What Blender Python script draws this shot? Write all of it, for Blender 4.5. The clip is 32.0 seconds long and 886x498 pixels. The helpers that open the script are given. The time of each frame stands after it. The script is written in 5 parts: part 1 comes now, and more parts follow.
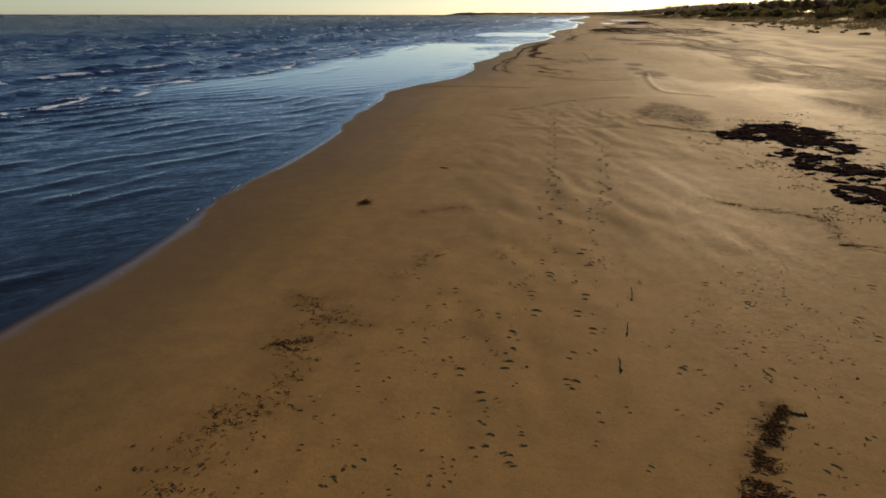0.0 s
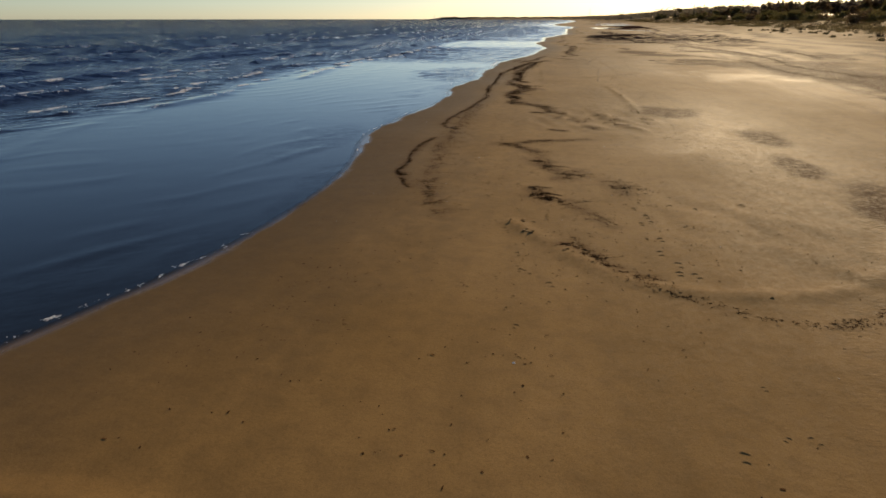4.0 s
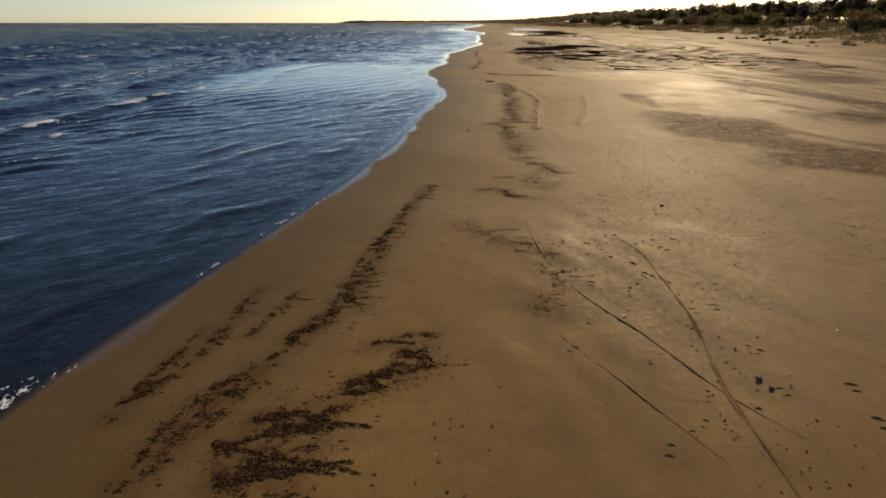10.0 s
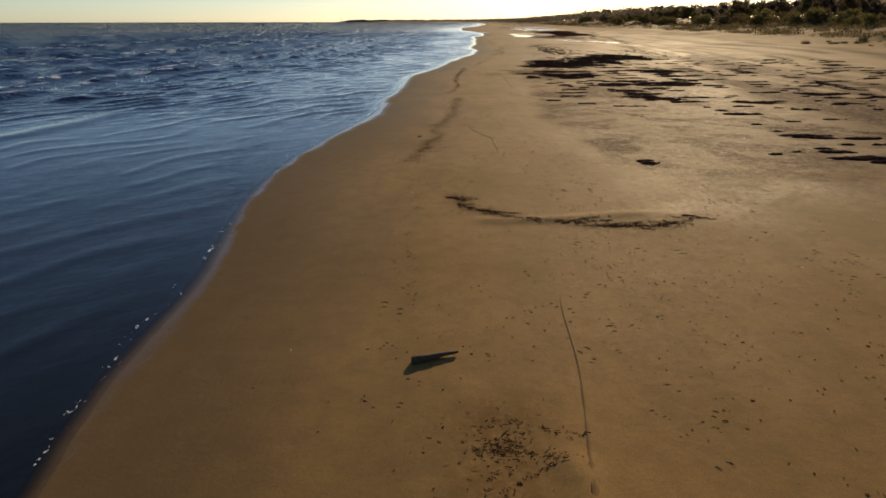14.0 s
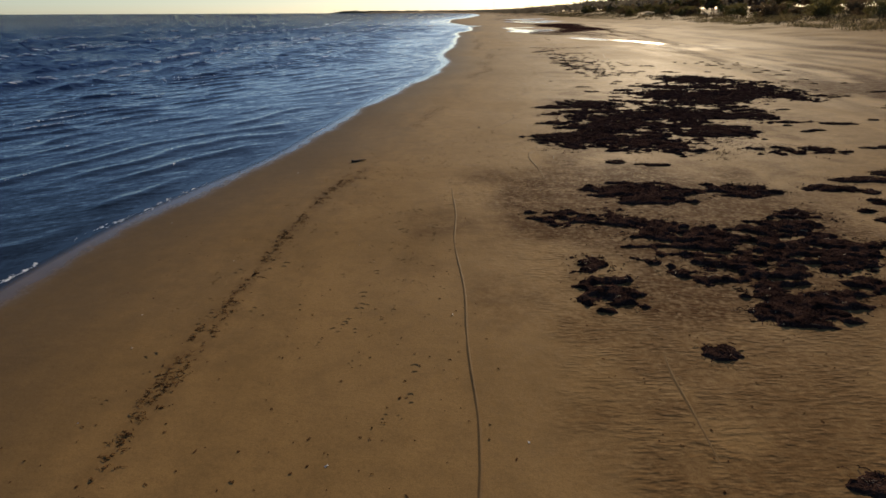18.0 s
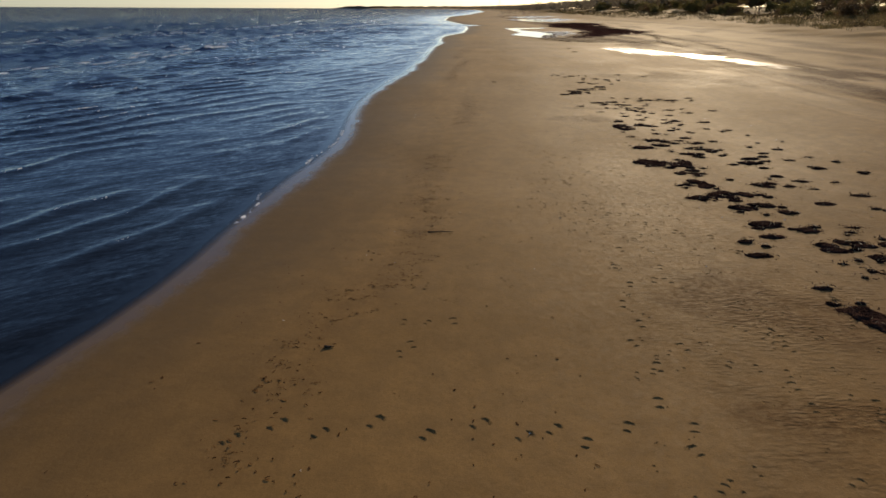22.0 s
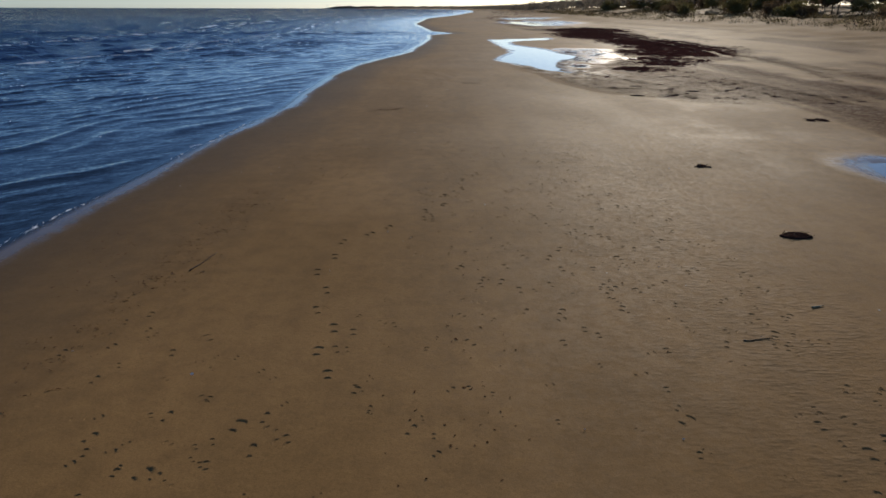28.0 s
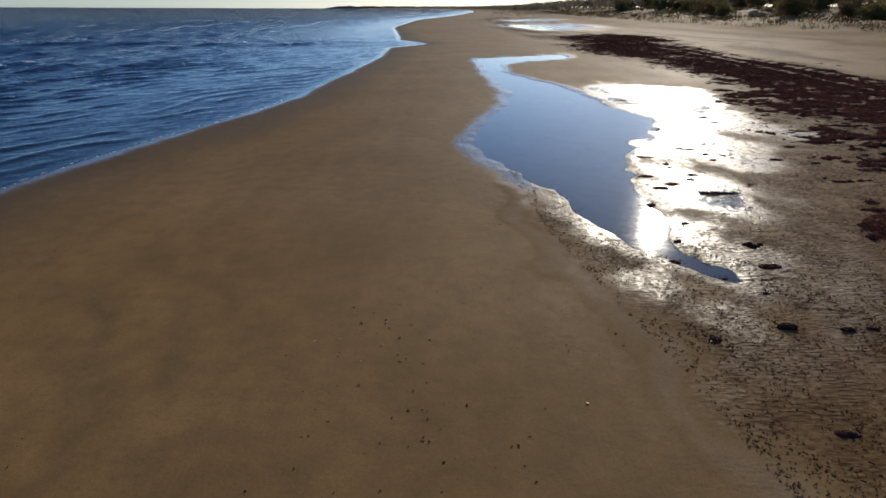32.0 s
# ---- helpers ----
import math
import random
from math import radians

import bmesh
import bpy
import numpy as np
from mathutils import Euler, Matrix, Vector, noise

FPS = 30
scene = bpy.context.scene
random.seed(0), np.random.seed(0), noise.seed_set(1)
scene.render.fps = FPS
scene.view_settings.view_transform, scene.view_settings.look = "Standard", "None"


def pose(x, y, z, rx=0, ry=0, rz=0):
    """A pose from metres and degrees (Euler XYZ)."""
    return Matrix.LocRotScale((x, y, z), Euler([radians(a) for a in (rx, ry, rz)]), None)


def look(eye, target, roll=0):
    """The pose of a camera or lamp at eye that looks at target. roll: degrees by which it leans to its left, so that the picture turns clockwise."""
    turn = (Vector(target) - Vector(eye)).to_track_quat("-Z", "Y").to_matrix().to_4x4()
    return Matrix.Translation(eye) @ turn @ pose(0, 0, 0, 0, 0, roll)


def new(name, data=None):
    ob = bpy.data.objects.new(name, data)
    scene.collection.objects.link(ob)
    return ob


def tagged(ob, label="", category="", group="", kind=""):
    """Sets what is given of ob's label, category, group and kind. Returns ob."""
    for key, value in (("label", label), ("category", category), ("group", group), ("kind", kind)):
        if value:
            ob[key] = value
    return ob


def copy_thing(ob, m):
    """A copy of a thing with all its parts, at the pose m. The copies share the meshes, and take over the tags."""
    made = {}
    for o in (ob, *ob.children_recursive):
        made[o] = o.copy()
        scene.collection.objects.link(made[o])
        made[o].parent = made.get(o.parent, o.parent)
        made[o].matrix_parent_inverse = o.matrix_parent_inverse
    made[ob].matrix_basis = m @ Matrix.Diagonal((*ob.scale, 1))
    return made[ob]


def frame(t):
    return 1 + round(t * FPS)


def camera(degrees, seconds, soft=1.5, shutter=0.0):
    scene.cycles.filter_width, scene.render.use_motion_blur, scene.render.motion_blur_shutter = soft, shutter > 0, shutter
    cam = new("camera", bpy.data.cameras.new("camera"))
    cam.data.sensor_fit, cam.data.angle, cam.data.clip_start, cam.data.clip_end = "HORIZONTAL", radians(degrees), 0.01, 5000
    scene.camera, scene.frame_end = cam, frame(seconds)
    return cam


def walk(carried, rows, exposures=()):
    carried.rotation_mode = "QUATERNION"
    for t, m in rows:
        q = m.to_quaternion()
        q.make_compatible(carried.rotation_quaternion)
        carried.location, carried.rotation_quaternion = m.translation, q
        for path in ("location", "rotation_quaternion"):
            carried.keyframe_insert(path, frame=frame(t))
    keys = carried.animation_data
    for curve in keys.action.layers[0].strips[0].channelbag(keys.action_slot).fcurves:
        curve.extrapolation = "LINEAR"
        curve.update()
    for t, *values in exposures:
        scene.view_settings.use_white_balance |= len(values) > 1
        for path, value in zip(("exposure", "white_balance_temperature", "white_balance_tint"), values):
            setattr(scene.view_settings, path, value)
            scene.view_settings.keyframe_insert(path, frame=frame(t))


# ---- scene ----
cam = camera(71.6, 32.0, soft=1.6)
PATH = [
    (0.0, 0.00, 0.00, 4.161, 69.08, -0.04, 9.58), (0.5, -0.22, 3.96, 4.130, 69.09, -0.05, 9.67),
    (1.0, -0.40, 8.06, 4.104, 69.15, -0.05, 9.72), (1.5, -0.53, 12.30, 4.083, 69.23, -0.02, 9.78),
    (2.0, -0.64, 16.64, 4.064, 69.28, 0.03, 9.81), (2.5, -0.73, 21.09, 4.048, 69.32, 0.06, 9.68),
    (3.0, -0.80, 25.63, 4.037, 69.36, 0.07, 9.47), (3.5, -0.88, 30.26, 4.030, 69.39, 0.06, 9.03),
    (4.0, -0.95, 34.96, 4.025, 69.44, 0.05, 8.22), (4.5, -1.03, 39.71, 4.021, 69.52, 0.03, 6.89),
    (5.0, -1.11, 44.52, 4.018, 69.63, 0.02, 4.89), (5.5, -1.19, 49.35, 4.018, 69.72, -0.03, 2.78),
    (6.0, -1.21, 54.17, 4.013, 69.70, -0.10, 0.83), (6.5, -1.18, 58.99, 4.003, 69.70, -0.13, 0.39),
    (7.0, -1.05, 63.81, 4.000, 69.64, -0.12, 0.48), (7.5, -0.85, 68.63, 3.997, 69.56, -0.09, 0.46),
    (8.0, -0.62, 73.47, 3.997, 69.56, -0.05, 0.49), (8.5, -0.39, 78.34, 4.001, 69.62, -0.01, 0.43),
    (9.0, -0.13, 83.24, 4.010, 69.67, 0.02, 0.40), (9.5, 0.18, 88.17, 4.030, 69.71, 0.00, 0.35),
    (10.0, 0.54, 93.12, 4.055, 69.74, -0.01, 0.29), (10.5, 0.94, 98.01, 4.071, 69.73, -0.02, 0.37),
    (11.0, 1.35, 102.84, 4.082, 69.77, -0.04, 0.46), (11.5, 1.75, 107.64, 4.088, 69.76, -0.05, 0.49),
    (12.0, 2.16, 112.44, 4.089, 69.73, -0.05, 0.58), (12.5, 2.57, 117.25, 4.086, 69.71, -0.04, 0.59),
    (13.0, 2.99, 122.10, 4.081, 69.74, -0.02, 0.52), (13.5, 3.42, 127.00, 4.075, 69.74, 0.03, 0.49),
    (14.0, 3.87, 131.95, 4.068, 69.66, 0.09, 0.45), (14.5, 4.34, 136.93, 4.062, 69.53, 0.15, 0.41),
    (15.0, 4.81, 141.93, 4.058, 69.36, 0.19, 0.35), (15.5, 5.29, 146.95, 4.060, 69.19, 0.22, 0.29),
    (16.0, 5.78, 151.97, 4.071, 69.04, 0.23, 0.20), (16.5, 6.27, 156.99, 4.089, 69.04, 0.22, 0.13),
    (17.0, 6.76, 161.96, 4.107, 69.02, 0.23, 0.01), (17.5, 7.26, 166.88, 4.120, 68.95, 0.25, 0.02),
    (18.0, 7.77, 171.70, 4.126, 68.91, 0.23, 0.02), (18.5, 8.26, 176.44, 4.125, 68.88, 0.17, 0.03),
    (19.0, 8.75, 181.13, 4.121, 68.82, 0.09, 0.05), (19.5, 9.25, 185.79, 4.116, 68.76, 0.02, 0.06),
    (20.0, 9.78, 190.46, 4.108, 68.73, -0.08, 0.22), (20.5, 10.28, 195.14, 4.098, 68.67, -0.15, 0.33),
    (21.0, 10.75, 199.84, 4.088, 68.60, -0.20, 0.43), (21.5, 11.18, 204.57, 4.080, 68.59, -0.23, 0.52),
    (22.0, 11.61, 209.30, 4.074, 68.59, -0.23, 0.48), (22.5, 12.03, 214.01, 4.071, 68.56, -0.21, 0.36),
    (23.0, 12.47, 218.66, 4.074, 68.59, -0.20, 0.15), (23.5, 12.93, 223.20, 4.080, 68.67, -0.21, -0.18),
    (24.0, 13.44, 227.68, 4.082, 68.74, -0.23, -0.54), (24.5, 13.95, 232.15, 4.080, 68.75, -0.22, -0.51),
    (25.0, 14.45, 236.61, 4.075, 68.70, -0.19, -0.28), (25.5, 14.96, 241.06, 4.068, 68.62, -0.15, -0.05),
    (26.0, 15.45, 245.50, 4.063, 68.58, -0.11, 0.03), (26.5, 15.95, 249.92, 4.058, 68.58, -0.08, 0.00),
    (27.0, 16.45, 254.32, 4.055, 68.58, -0.08, -0.07), (27.5, 16.97, 258.69, 4.054, 68.59, -0.10, -0.15),
    (28.0, 17.52, 263.02, 4.057, 68.59, -0.15, -0.19), (28.5, 18.07, 267.32, 4.062, 68.66, -0.20, -0.23),
    (29.0, 18.62, 271.64, 4.072, 68.75, -0.22, -0.26), (29.5, 19.16, 275.99, 4.083, 68.84, -0.20, -0.30),
    (30.0, 19.68, 280.28, 4.086, 68.84, -0.15, -0.25), (30.5, 20.19, 284.54, 4.083, 68.80, -0.13, -0.13),
    (31.0, 20.68, 288.80, 4.076, 68.76, -0.15, -0.09), (31.5, 21.16, 293.04, 4.066, 68.70, -0.18, -0.04),
    (32.0, 21.61, 297.29, 4.054, 68.60, -0.21, -0.00),
]
walk(cam, [(t, pose(x, y, z, rx, ry, rz)) for t, x, y, z, rx, ry, rz in PATH],
     exposures=[(0.0, 0.45, 7300, 10), (13.0, 0.53, 7400, 10), (20.0, 0.48, 6500, 10), (22.0, 0.49, 6800, 10), (25.0, 0.38, 6200, 10), (28.0, 0.28, 5500, 10), (31.0, 0.28, 5450, 10), (32.0, 0.30, 5400, 10)])

# ---- world and sun ----
SUN_AZ, SUN_EL = 20.0, 17.0          # degrees clockwise from +y, above the horizon
world = bpy.data.worlds.new("sky")
scene.world = world
world.use_nodes = True
wn, wl = world.node_tree.nodes, world.node_tree.links
sky = wn.new("ShaderNodeTexSky")
sky.sky_type, sky.sun_disc = "NISHITA", False
sky.sun_elevation, sky.sun_rotation = radians(SUN_EL), radians(SUN_AZ)
sky.air_density, sky.dust_density, sky.ozone_density = 0.8, 0.3, 3.4
wl.new(sky.outputs[0], wn["Background"].inputs[0])
wn["Background"].inputs[1].default_value = 0.071
lamp = bpy.data.lights.new("sun", "SUN")
lamp.energy, lamp.angle, lamp.color = 3.0, radians(0.6), (1.0, 0.80, 0.54)
sun = new("sun", lamp)
sd = Vector((math.sin(radians(SUN_AZ)) * math.cos(radians(SUN_EL)), math.cos(radians(SUN_AZ)) * math.cos(radians(SUN_EL)), math.sin(radians(SUN_EL))))
sun.matrix_world = look(sd * 300, (0, 0, 0))

# ---- number helpers ----
rng = np.random.default_rng(7)


def lattice(ix, iy, s):
    v = np.sin(ix * 127.1 + iy * 311.7 + s * 74.7) * 43758.5453
    return v - np.floor(v)


def vn(x, y, s=0):
    """Smooth value noise, 0 to 1."""
    x, y = np.asarray(x, float), np.asarray(y, float)
    ix, iy = np.floor(x), np.floor(y)
    fx, fy = x - ix, y - iy
    fx, fy = fx * fx * (3 - 2 * fx), fy * fy * (3 - 2 * fy)
    a, b = lattice(ix, iy, s), lattice(ix + 1, iy, s)
    c, d = lattice(ix, iy + 1, s), lattice(ix + 1, iy + 1, s)
    return (a + (b - a) * fx) * (1 - fy) + (c + (d - c) * fx) * fy


def fbm(x, y, s=0, octaves=4):
    total, amp, size = 0, 0.5, 1.0
    for k in range(octaves):
        total, amp, size = total + amp * vn(x * size, y * size, s + k), amp * 0.5, size * 2.03
    return total / (1 - 0.5 ** octaves)


def smooth(a, b, x):
    t = np.clip((np.asarray(x, float) - a) / (b - a), 0, 1)
    return t * t * (3 - 2 * t)


def spline(points, step):
    """Points every step metres or so along a smooth curve through the given ones."""
    p = np.array(points, float)
    q = np.vstack([2 * p[0] - p[1], p, 2 * p[-1] - p[-2]])
    out = []
    for i in range(len(p) - 1):
        n = max(2, int(np.linalg.norm(p[i + 1] - p[i]) / step))
        t = np.linspace(0, 1, n, endpoint=False)[:, None]
        a, b, c, d = q[i], q[i + 1], q[i + 2], q[i + 3]
        out.append(0.5 * (2 * b + (c - a) * t + (2 * a - 5 * b + 4 * c - d) * t ** 2 + (3 * b - a - 3 * c + d) * t ** 3))
    return np.vstack(out + [p[-1:]])


# ---- the plan ----
SHORE_NEAR = [(-400, -30), (-60, -9), (0, -7.3), (6.7, -7.4), (9.4, -7.2), (11.9, -7.5), (14, -7.9), (16.8, -7.65), (22.8, -7.8), (25, -8.4), (27.7, -8.4), (31.5, -8.7), (36, -9.3), (38.9, -8.5),
              (44.4, -6.6), (48, -6.1), (51.7, -6.1), (53.2, -6.3), (57, -7.1), (60.6, -6.75), (62.9, -6.5), (64.5, -6.3), (66.1, -5.85), (70, -5.65), (72, -5.95), (74.5, -6.05), (76.6, -5.9), (78.8, -5.3),
              (80.4, -4.95), (82.2, -5.0), (84.9, -5.1), (87.5, -5.2), (91.2, -4.6), (96.4, -4.55), (99.6, -4.25), (103.3, -3.4), (108.7, -2.25), (114.6, -1.25), (121.7, -0.6), (124.8, -0.2), (127.6, 0.2)]
SHORE_FAR = [(132, 0.4), (135.7, 0.3), (138.4, -0.35), (140.8, -0.15), (147, -1.1), (150.9, -1.1), (156.6, -0.4), (159.6, 0.2), (162.6, 0.5), (164.1, 0.5), (166.7, 0.1), (170, 0.55), (173.2, 0.65), (180.7, 0.6),
             (184.1, 0.9), (188.2, 1.9), (190, 2.5), (196, 3.25), (202.4, 4.1), (207.6, 5.1), (212.7, 5.95), (218, 7.2), (224.5, 7.5), (227.6, 8.0), (230.6, 8.0), (235, 7.6), (240, 7.5), (246, 8.0)]
SHORE_END = [(252.6, 8.75), (261.7, 9.2), (266.6, 9.6), (275, 9.6), (284, 10.1), (290, 10.7), (299.3, 10.4), (305, 10.45), (311, 10.9), (315.4, 11.5), (320, 12.8), (327.8, 14.3), (342, 15.2), (356, 15.9),
             (370, 15.6), (375, 19.2), (379, 20.0), (384, 15.8), (396, 14.9), (447, 10.3), (547, 12.0), (665, 26.0), (1060, 58.0), (1700, 80.0), (2600, 0.0), (4600, -700.0)]
SHORE = SHORE_NEAR + SHORE_FAR + SHORE_END
SEA = -0.05


def shore(y):
    ys, xs = np.array(SHORE)[:, 0], np.array(SHORE)[:, 1]
    return (np.interp(y - 1.2, ys, xs) + np.interp(y + 1.2, ys, xs) + np.interp(y, ys, xs)) / 3


# dips that hold water: x, y, half widths
POOL_ROWS = [305.9, 307, 308, 310, 311.6, 313.6, 317, 318.3, 321.5, 324, 326, 330, 333, 337, 341, 346.5, 350.5, 353, 355, 358.5]
POOL_WEST = [26.5, 25.4, 24.8, 24.2, 24.0, 23.1, 22.4, 22.5, 23.3, 23.9, 24.3, 24.9, 24.6, 24.4, 24.4, 24.4, 24.2, 24.6, 27.5, 33.2]
POOL_EAST = [26.7, 26.3, 26.1, 26.4, 26.6, 26.9, 27.8, 28.8, 30.1, 29.6, 29.2, 28.7, 28.2, 27.0, 26.1, 26.3, 29.0, 32.3, 33.0, 33.4]
STRIP = [(30.0, 278.5, 1.1, 2.0), (31.2, 274.6, 1.5, 2.8), (32.2, 272.2, 0.9, 1.8)]
FAR_POOL = [(46.0, 455.0, 9.0, 30.0), (52.0, 534.0, 9.0, 26.0)]
# damp and silty stretches
DAMP = [(14.0, 40.5, 3.0, 5.0), (9.7, 40.4, 1.6, 3.0), (7.3, 44.4, 1.3, 4.4), (5.8, 37.8, 1.2, 1.8), (14.2, 84.1, 4.4, 4.8), (4.0, 57.0, 1.8, 2.8), (5.2, 61.3, 2.2, 3.9),
        (4.8, 86.8, 1.2, 2.0), (15.5, 127.1, 4.4, 6.5), (4.9, 101.8, 2.4, 4.6), (17.0, 136.2, 3.0, 4.4), (11.0, 145.4, 2.5, 1.7),
        (35.6, 250.4, 11.0, 7.9), (32.9, 279.2, 7.3, 7.5), (31.6, 294.2, 4.7, 4.8), (27.6, 318.0, 4.2, 14.0), (24.6, 306.4, 1.2, 1.2)]
SILT = [(11.6, 118.5, 2.5, 4.4), (15.2, 103.0, 2.6, 2.3), (34.8, 157.0, 2.8, 7.5), (21.9, 80.0, 3.8, 10.0), (7.3, 48.9, 1.4, 3.2), (6.5, 53.4, 0.7, 1.7), (7.1, 58.2, 0.9, 1.5), (24.1, 98.8, 4.3, 5.0), (5.3, 64.3, 1.3, 1.8), (13.2, 111.8, 2.6, 2.5),
        (21.1, 121.1, 5.0, 2.5), (12.0, 184.3, 3.6, 5.9), (15.6, 170.4, 4.8, 5.0), (9.5, 153.2, 1.0, 1.7), (9.9, 168.4, 1.5, 1.5)]
SILT_MORE = [(15.0, 98.5, 4.0, 3.2), (19.0, 97.0, 4.0, 5.0), (12.6, 114.6, 1.6, 1.6), (13.4, 110.8, 2.2, 1.4), (11.4, 127.8, 0.6, 3.6), (5.6, 29.0, 1.4, 3.6), (13.0, 112.8, 2.0, 0.8)]
SILT = SILT + SILT_MORE
SILT_FAR = [(11.1, 178.6, 1.4, 1.1), (9.8, 179.2, 0.7, 0.6), (13.6, 201.0, 1.5, 0.9), (11.3, 188.0, 1.4, 1.2), (10.0, 186.2, 0.6, 0.5), (15.6, 207.9, 0.9, 0.7),
            (14.7, 205.4, 0.9, 0.9), (16.2, 212.2, 1.7, 0.3), (15.6, 214.8, 0.8, 0.3), (16.5, 217.3, 1.6, 1.1), (26.4, 248.9, 4.9, 4.0), (17.7, 236.5, 1.1, 0.5),
            (17.2, 233.7, 1.3, 0.9), (29.3, 306.8, 2.8, 4.2)]

# low curved rims that the swash left: height, path
RILLS = [(0.030, [(-1.4, 24.3), (-0.1, 24.3), (1.7, 24.8), (3.1, 26.0), (4.3, 28.2), (4.9, 30.8)]), (0.035, [(-1.3, 47.3), (1.1, 44.3), (4.5, 44.8), (7.0, 48.7)]),
         (0.045, [(7.0, 48.7), (6.4, 42.7), (6.5, 37.6), (8.7, 35.6)]), (0.030, [(-5.7, 23.7), (-5.2, 24.0), (-5.1, 24.3)]), (0.035, [(-2.5, 27.6), (-1.9, 27.1), (-1.1, 26.3)]),
         (0.040, [(3.6, 75.4), (3.8, 69.9), (3.8, 66.1), (3.7, 64.0)]), (0.035, [(1.8, 63.0), (2.2, 63.4), (2.3, 62.9), (2.0, 62.2)]), (0.035, [(0.5, 64.2), (0.4, 62.4), (0.1, 61.4)]),
         (0.030, [(2.5, 60.2), (3.0, 59.9), (3.2, 59.5)]), (0.040, [(5.1, 136.8), (5.6, 128.4), (4.5, 120.6), (4.2, 118.0)]), (0.030, [(8.6, 130.0), (7.2, 122.7), (6.1, 119.1)])]


def blobs(x, y, items, s, ragged=0.5):
    """1 in the middle of the items, 0 outside, with a ragged rim."""
    out = np.zeros(np.shape(x))
    wob = (fbm(x * 0.7, y * 0.5, s, 3) - 0.5) * 2 * ragged
    for cx, cy, rx, ry in items:
        near = np.abs(y - cy) < ry * 2.3
        if near.any():
            d = np.sqrt(((x[near] - cx) / rx) ** 2 + ((y[near] - cy) / ry) ** 2)
            out[near] = np.maximum(out[near], smooth(1.25, 0.55, d + wob[near]))
    return out


def pool_reach(x, y):
    """How far inside the rim of the pool, in metres; less than 0 outside."""
    wob = 0.9 * (fbm(x / 1.1, y / 1.4, 12, 4) - 0.5)
    along = np.minimum(y - POOL_ROWS[0], POOL_ROWS[-1] - y) * 0.5
    return np.minimum(np.minimum(x - np.interp(y, POOL_ROWS, POOL_WEST), np.interp(y, POOL_ROWS, POOL_EAST) - x), along) + wob


def ground_z(x, y):
    x, y = np.atleast_1d(np.asarray(x, float)), np.atleast_1d(np.asarray(y, float))
    u = x - shore(y)
    z = np.interp(u, [-4000, -400, -60, -15, -3, 0, 1.5, 4, 30, 48, 62, 75, 95, 140, 400, 4500],
                  [-9, -6, -2.2, -0.55, -0.15, -0.05, 0.0, 0.03, 0.05, 0.5, 1.1, 2.4, 3.8, 5.0, 6, 8])
    z += (vn(x / 2.6, y / 5, 1) - 0.5) * 0.035 * smooth(0.6, 4, u)
    z += (vn(x / 0.8, y / 1.5, 2) - 0.5) * 0.010 * smooth(0.3, 2, u)
    z += (vn(u / 0.7, y / 70, 3) - 0.5) * 0.09 * smooth(22, 28, u) * smooth(52, 44, u)
    z += (vn(x / 3.5, y / 3.5, 4) - 0.3) * 0.5 * smooth(44, 58, u) * smooth(1500, 400, y)
    z += (vn(x / 14, y / 17, 5) - 0.5) * 2.2 * smooth(64, 85, u)
    for items, dip in ((STRIP, 0.09), (FAR_POOL, 0.25)):
        z -= dip * blobs(x, y, items, 11, 0.35)
    k = (y > 300) & (y < 364) & (x > 18) & (x < 40)
    if k.any():
        reach = pool_reach(x[k], y[k])
        z[k] += (0.02 - z[k]) * smooth(-2.5, -0.4, reach) - 0.12 * smooth(-0.25, 1.1, reach)
    for cx, cy, rx, ry in ((0.2, 27.0, 2.6, 3.6), (4.5, 24.0, 3.5, 5.0), (3.0, 14.0, 2.5, 4.0), (-0.6, 18.5, 2.6, 5.0), (-0.6, 9.5, 2.0, 4.0), (1.6, 61.5, 2.6, 3.6), (17.2, 303.0, 2.2, 4.2), (4.6, 131.0, 1.8, 6.0), (3.4, 102.0, 2.4, 5.0), (5.0, 47.0, 3.0, 4.0)):
        k = np.abs(y - cy) < 2 * ry
        if k.any():
            w = smooth(1.5, 0.5, np.sqrt(((x[k] - cx) / rx) ** 2 + ((y[k] - cy) / ry) ** 2))
            z[k] += 0.15 * w * (np.abs(fbm(x[k] / 0.75 + 0.35 * y[k], y[k] / 2.0, 14, 3) - 0.5) - 0.08)
    # swash channels near the start and at the second point
    for y0, x0, x1 in ((38.2, -8.6, 0.8), (144.6, 4.0, 9.6)):
        line = y0 + 0.25 * np.sin(x * 0.9)
        z += 0.05 * np.exp(-((y - line - 0.25) / 0.18) ** 2) * smooth(x0, x0 + 1, x) * smooth(x1, x1 - 2, x)
    for high, path in RILLS:
        p = spline(path, 0.3)
        k = np.flatnonzero((y > p[:, 1].min() - 0.6) & (y < p[:, 1].max() + 0.6) & (x > p[:, 0].min() - 0.6) & (x < p[:, 0].max() + 0.6))
        for a in range(0, len(k), 4000):
            i = k[a:a + 4000]
            d = np.sqrt(((x[i, None] - p[None, :, 0]) ** 2 + (y[i, None] - p[None, :, 1]) ** 2).min(1))
            z[i] += 1.5 * high * np.exp(-(d / 0.15) ** 2) * (0.5 + vn(x[i] / 0.5, y[i] / 0.5, 15))
    return z


def gz(x, y):
    return float(ground_z(x, y)[0])


# ---- mesh helpers ----
def mesh_of(name, verts, faces, mats=(), flat=False):
    """A mesh from arrays: verts (n, 3), faces (m, 3 or 4)."""
    verts, faces = np.asarray(verts, np.float32), np.asarray(faces, np.int32)
    me = bpy.data.meshes.new(name)
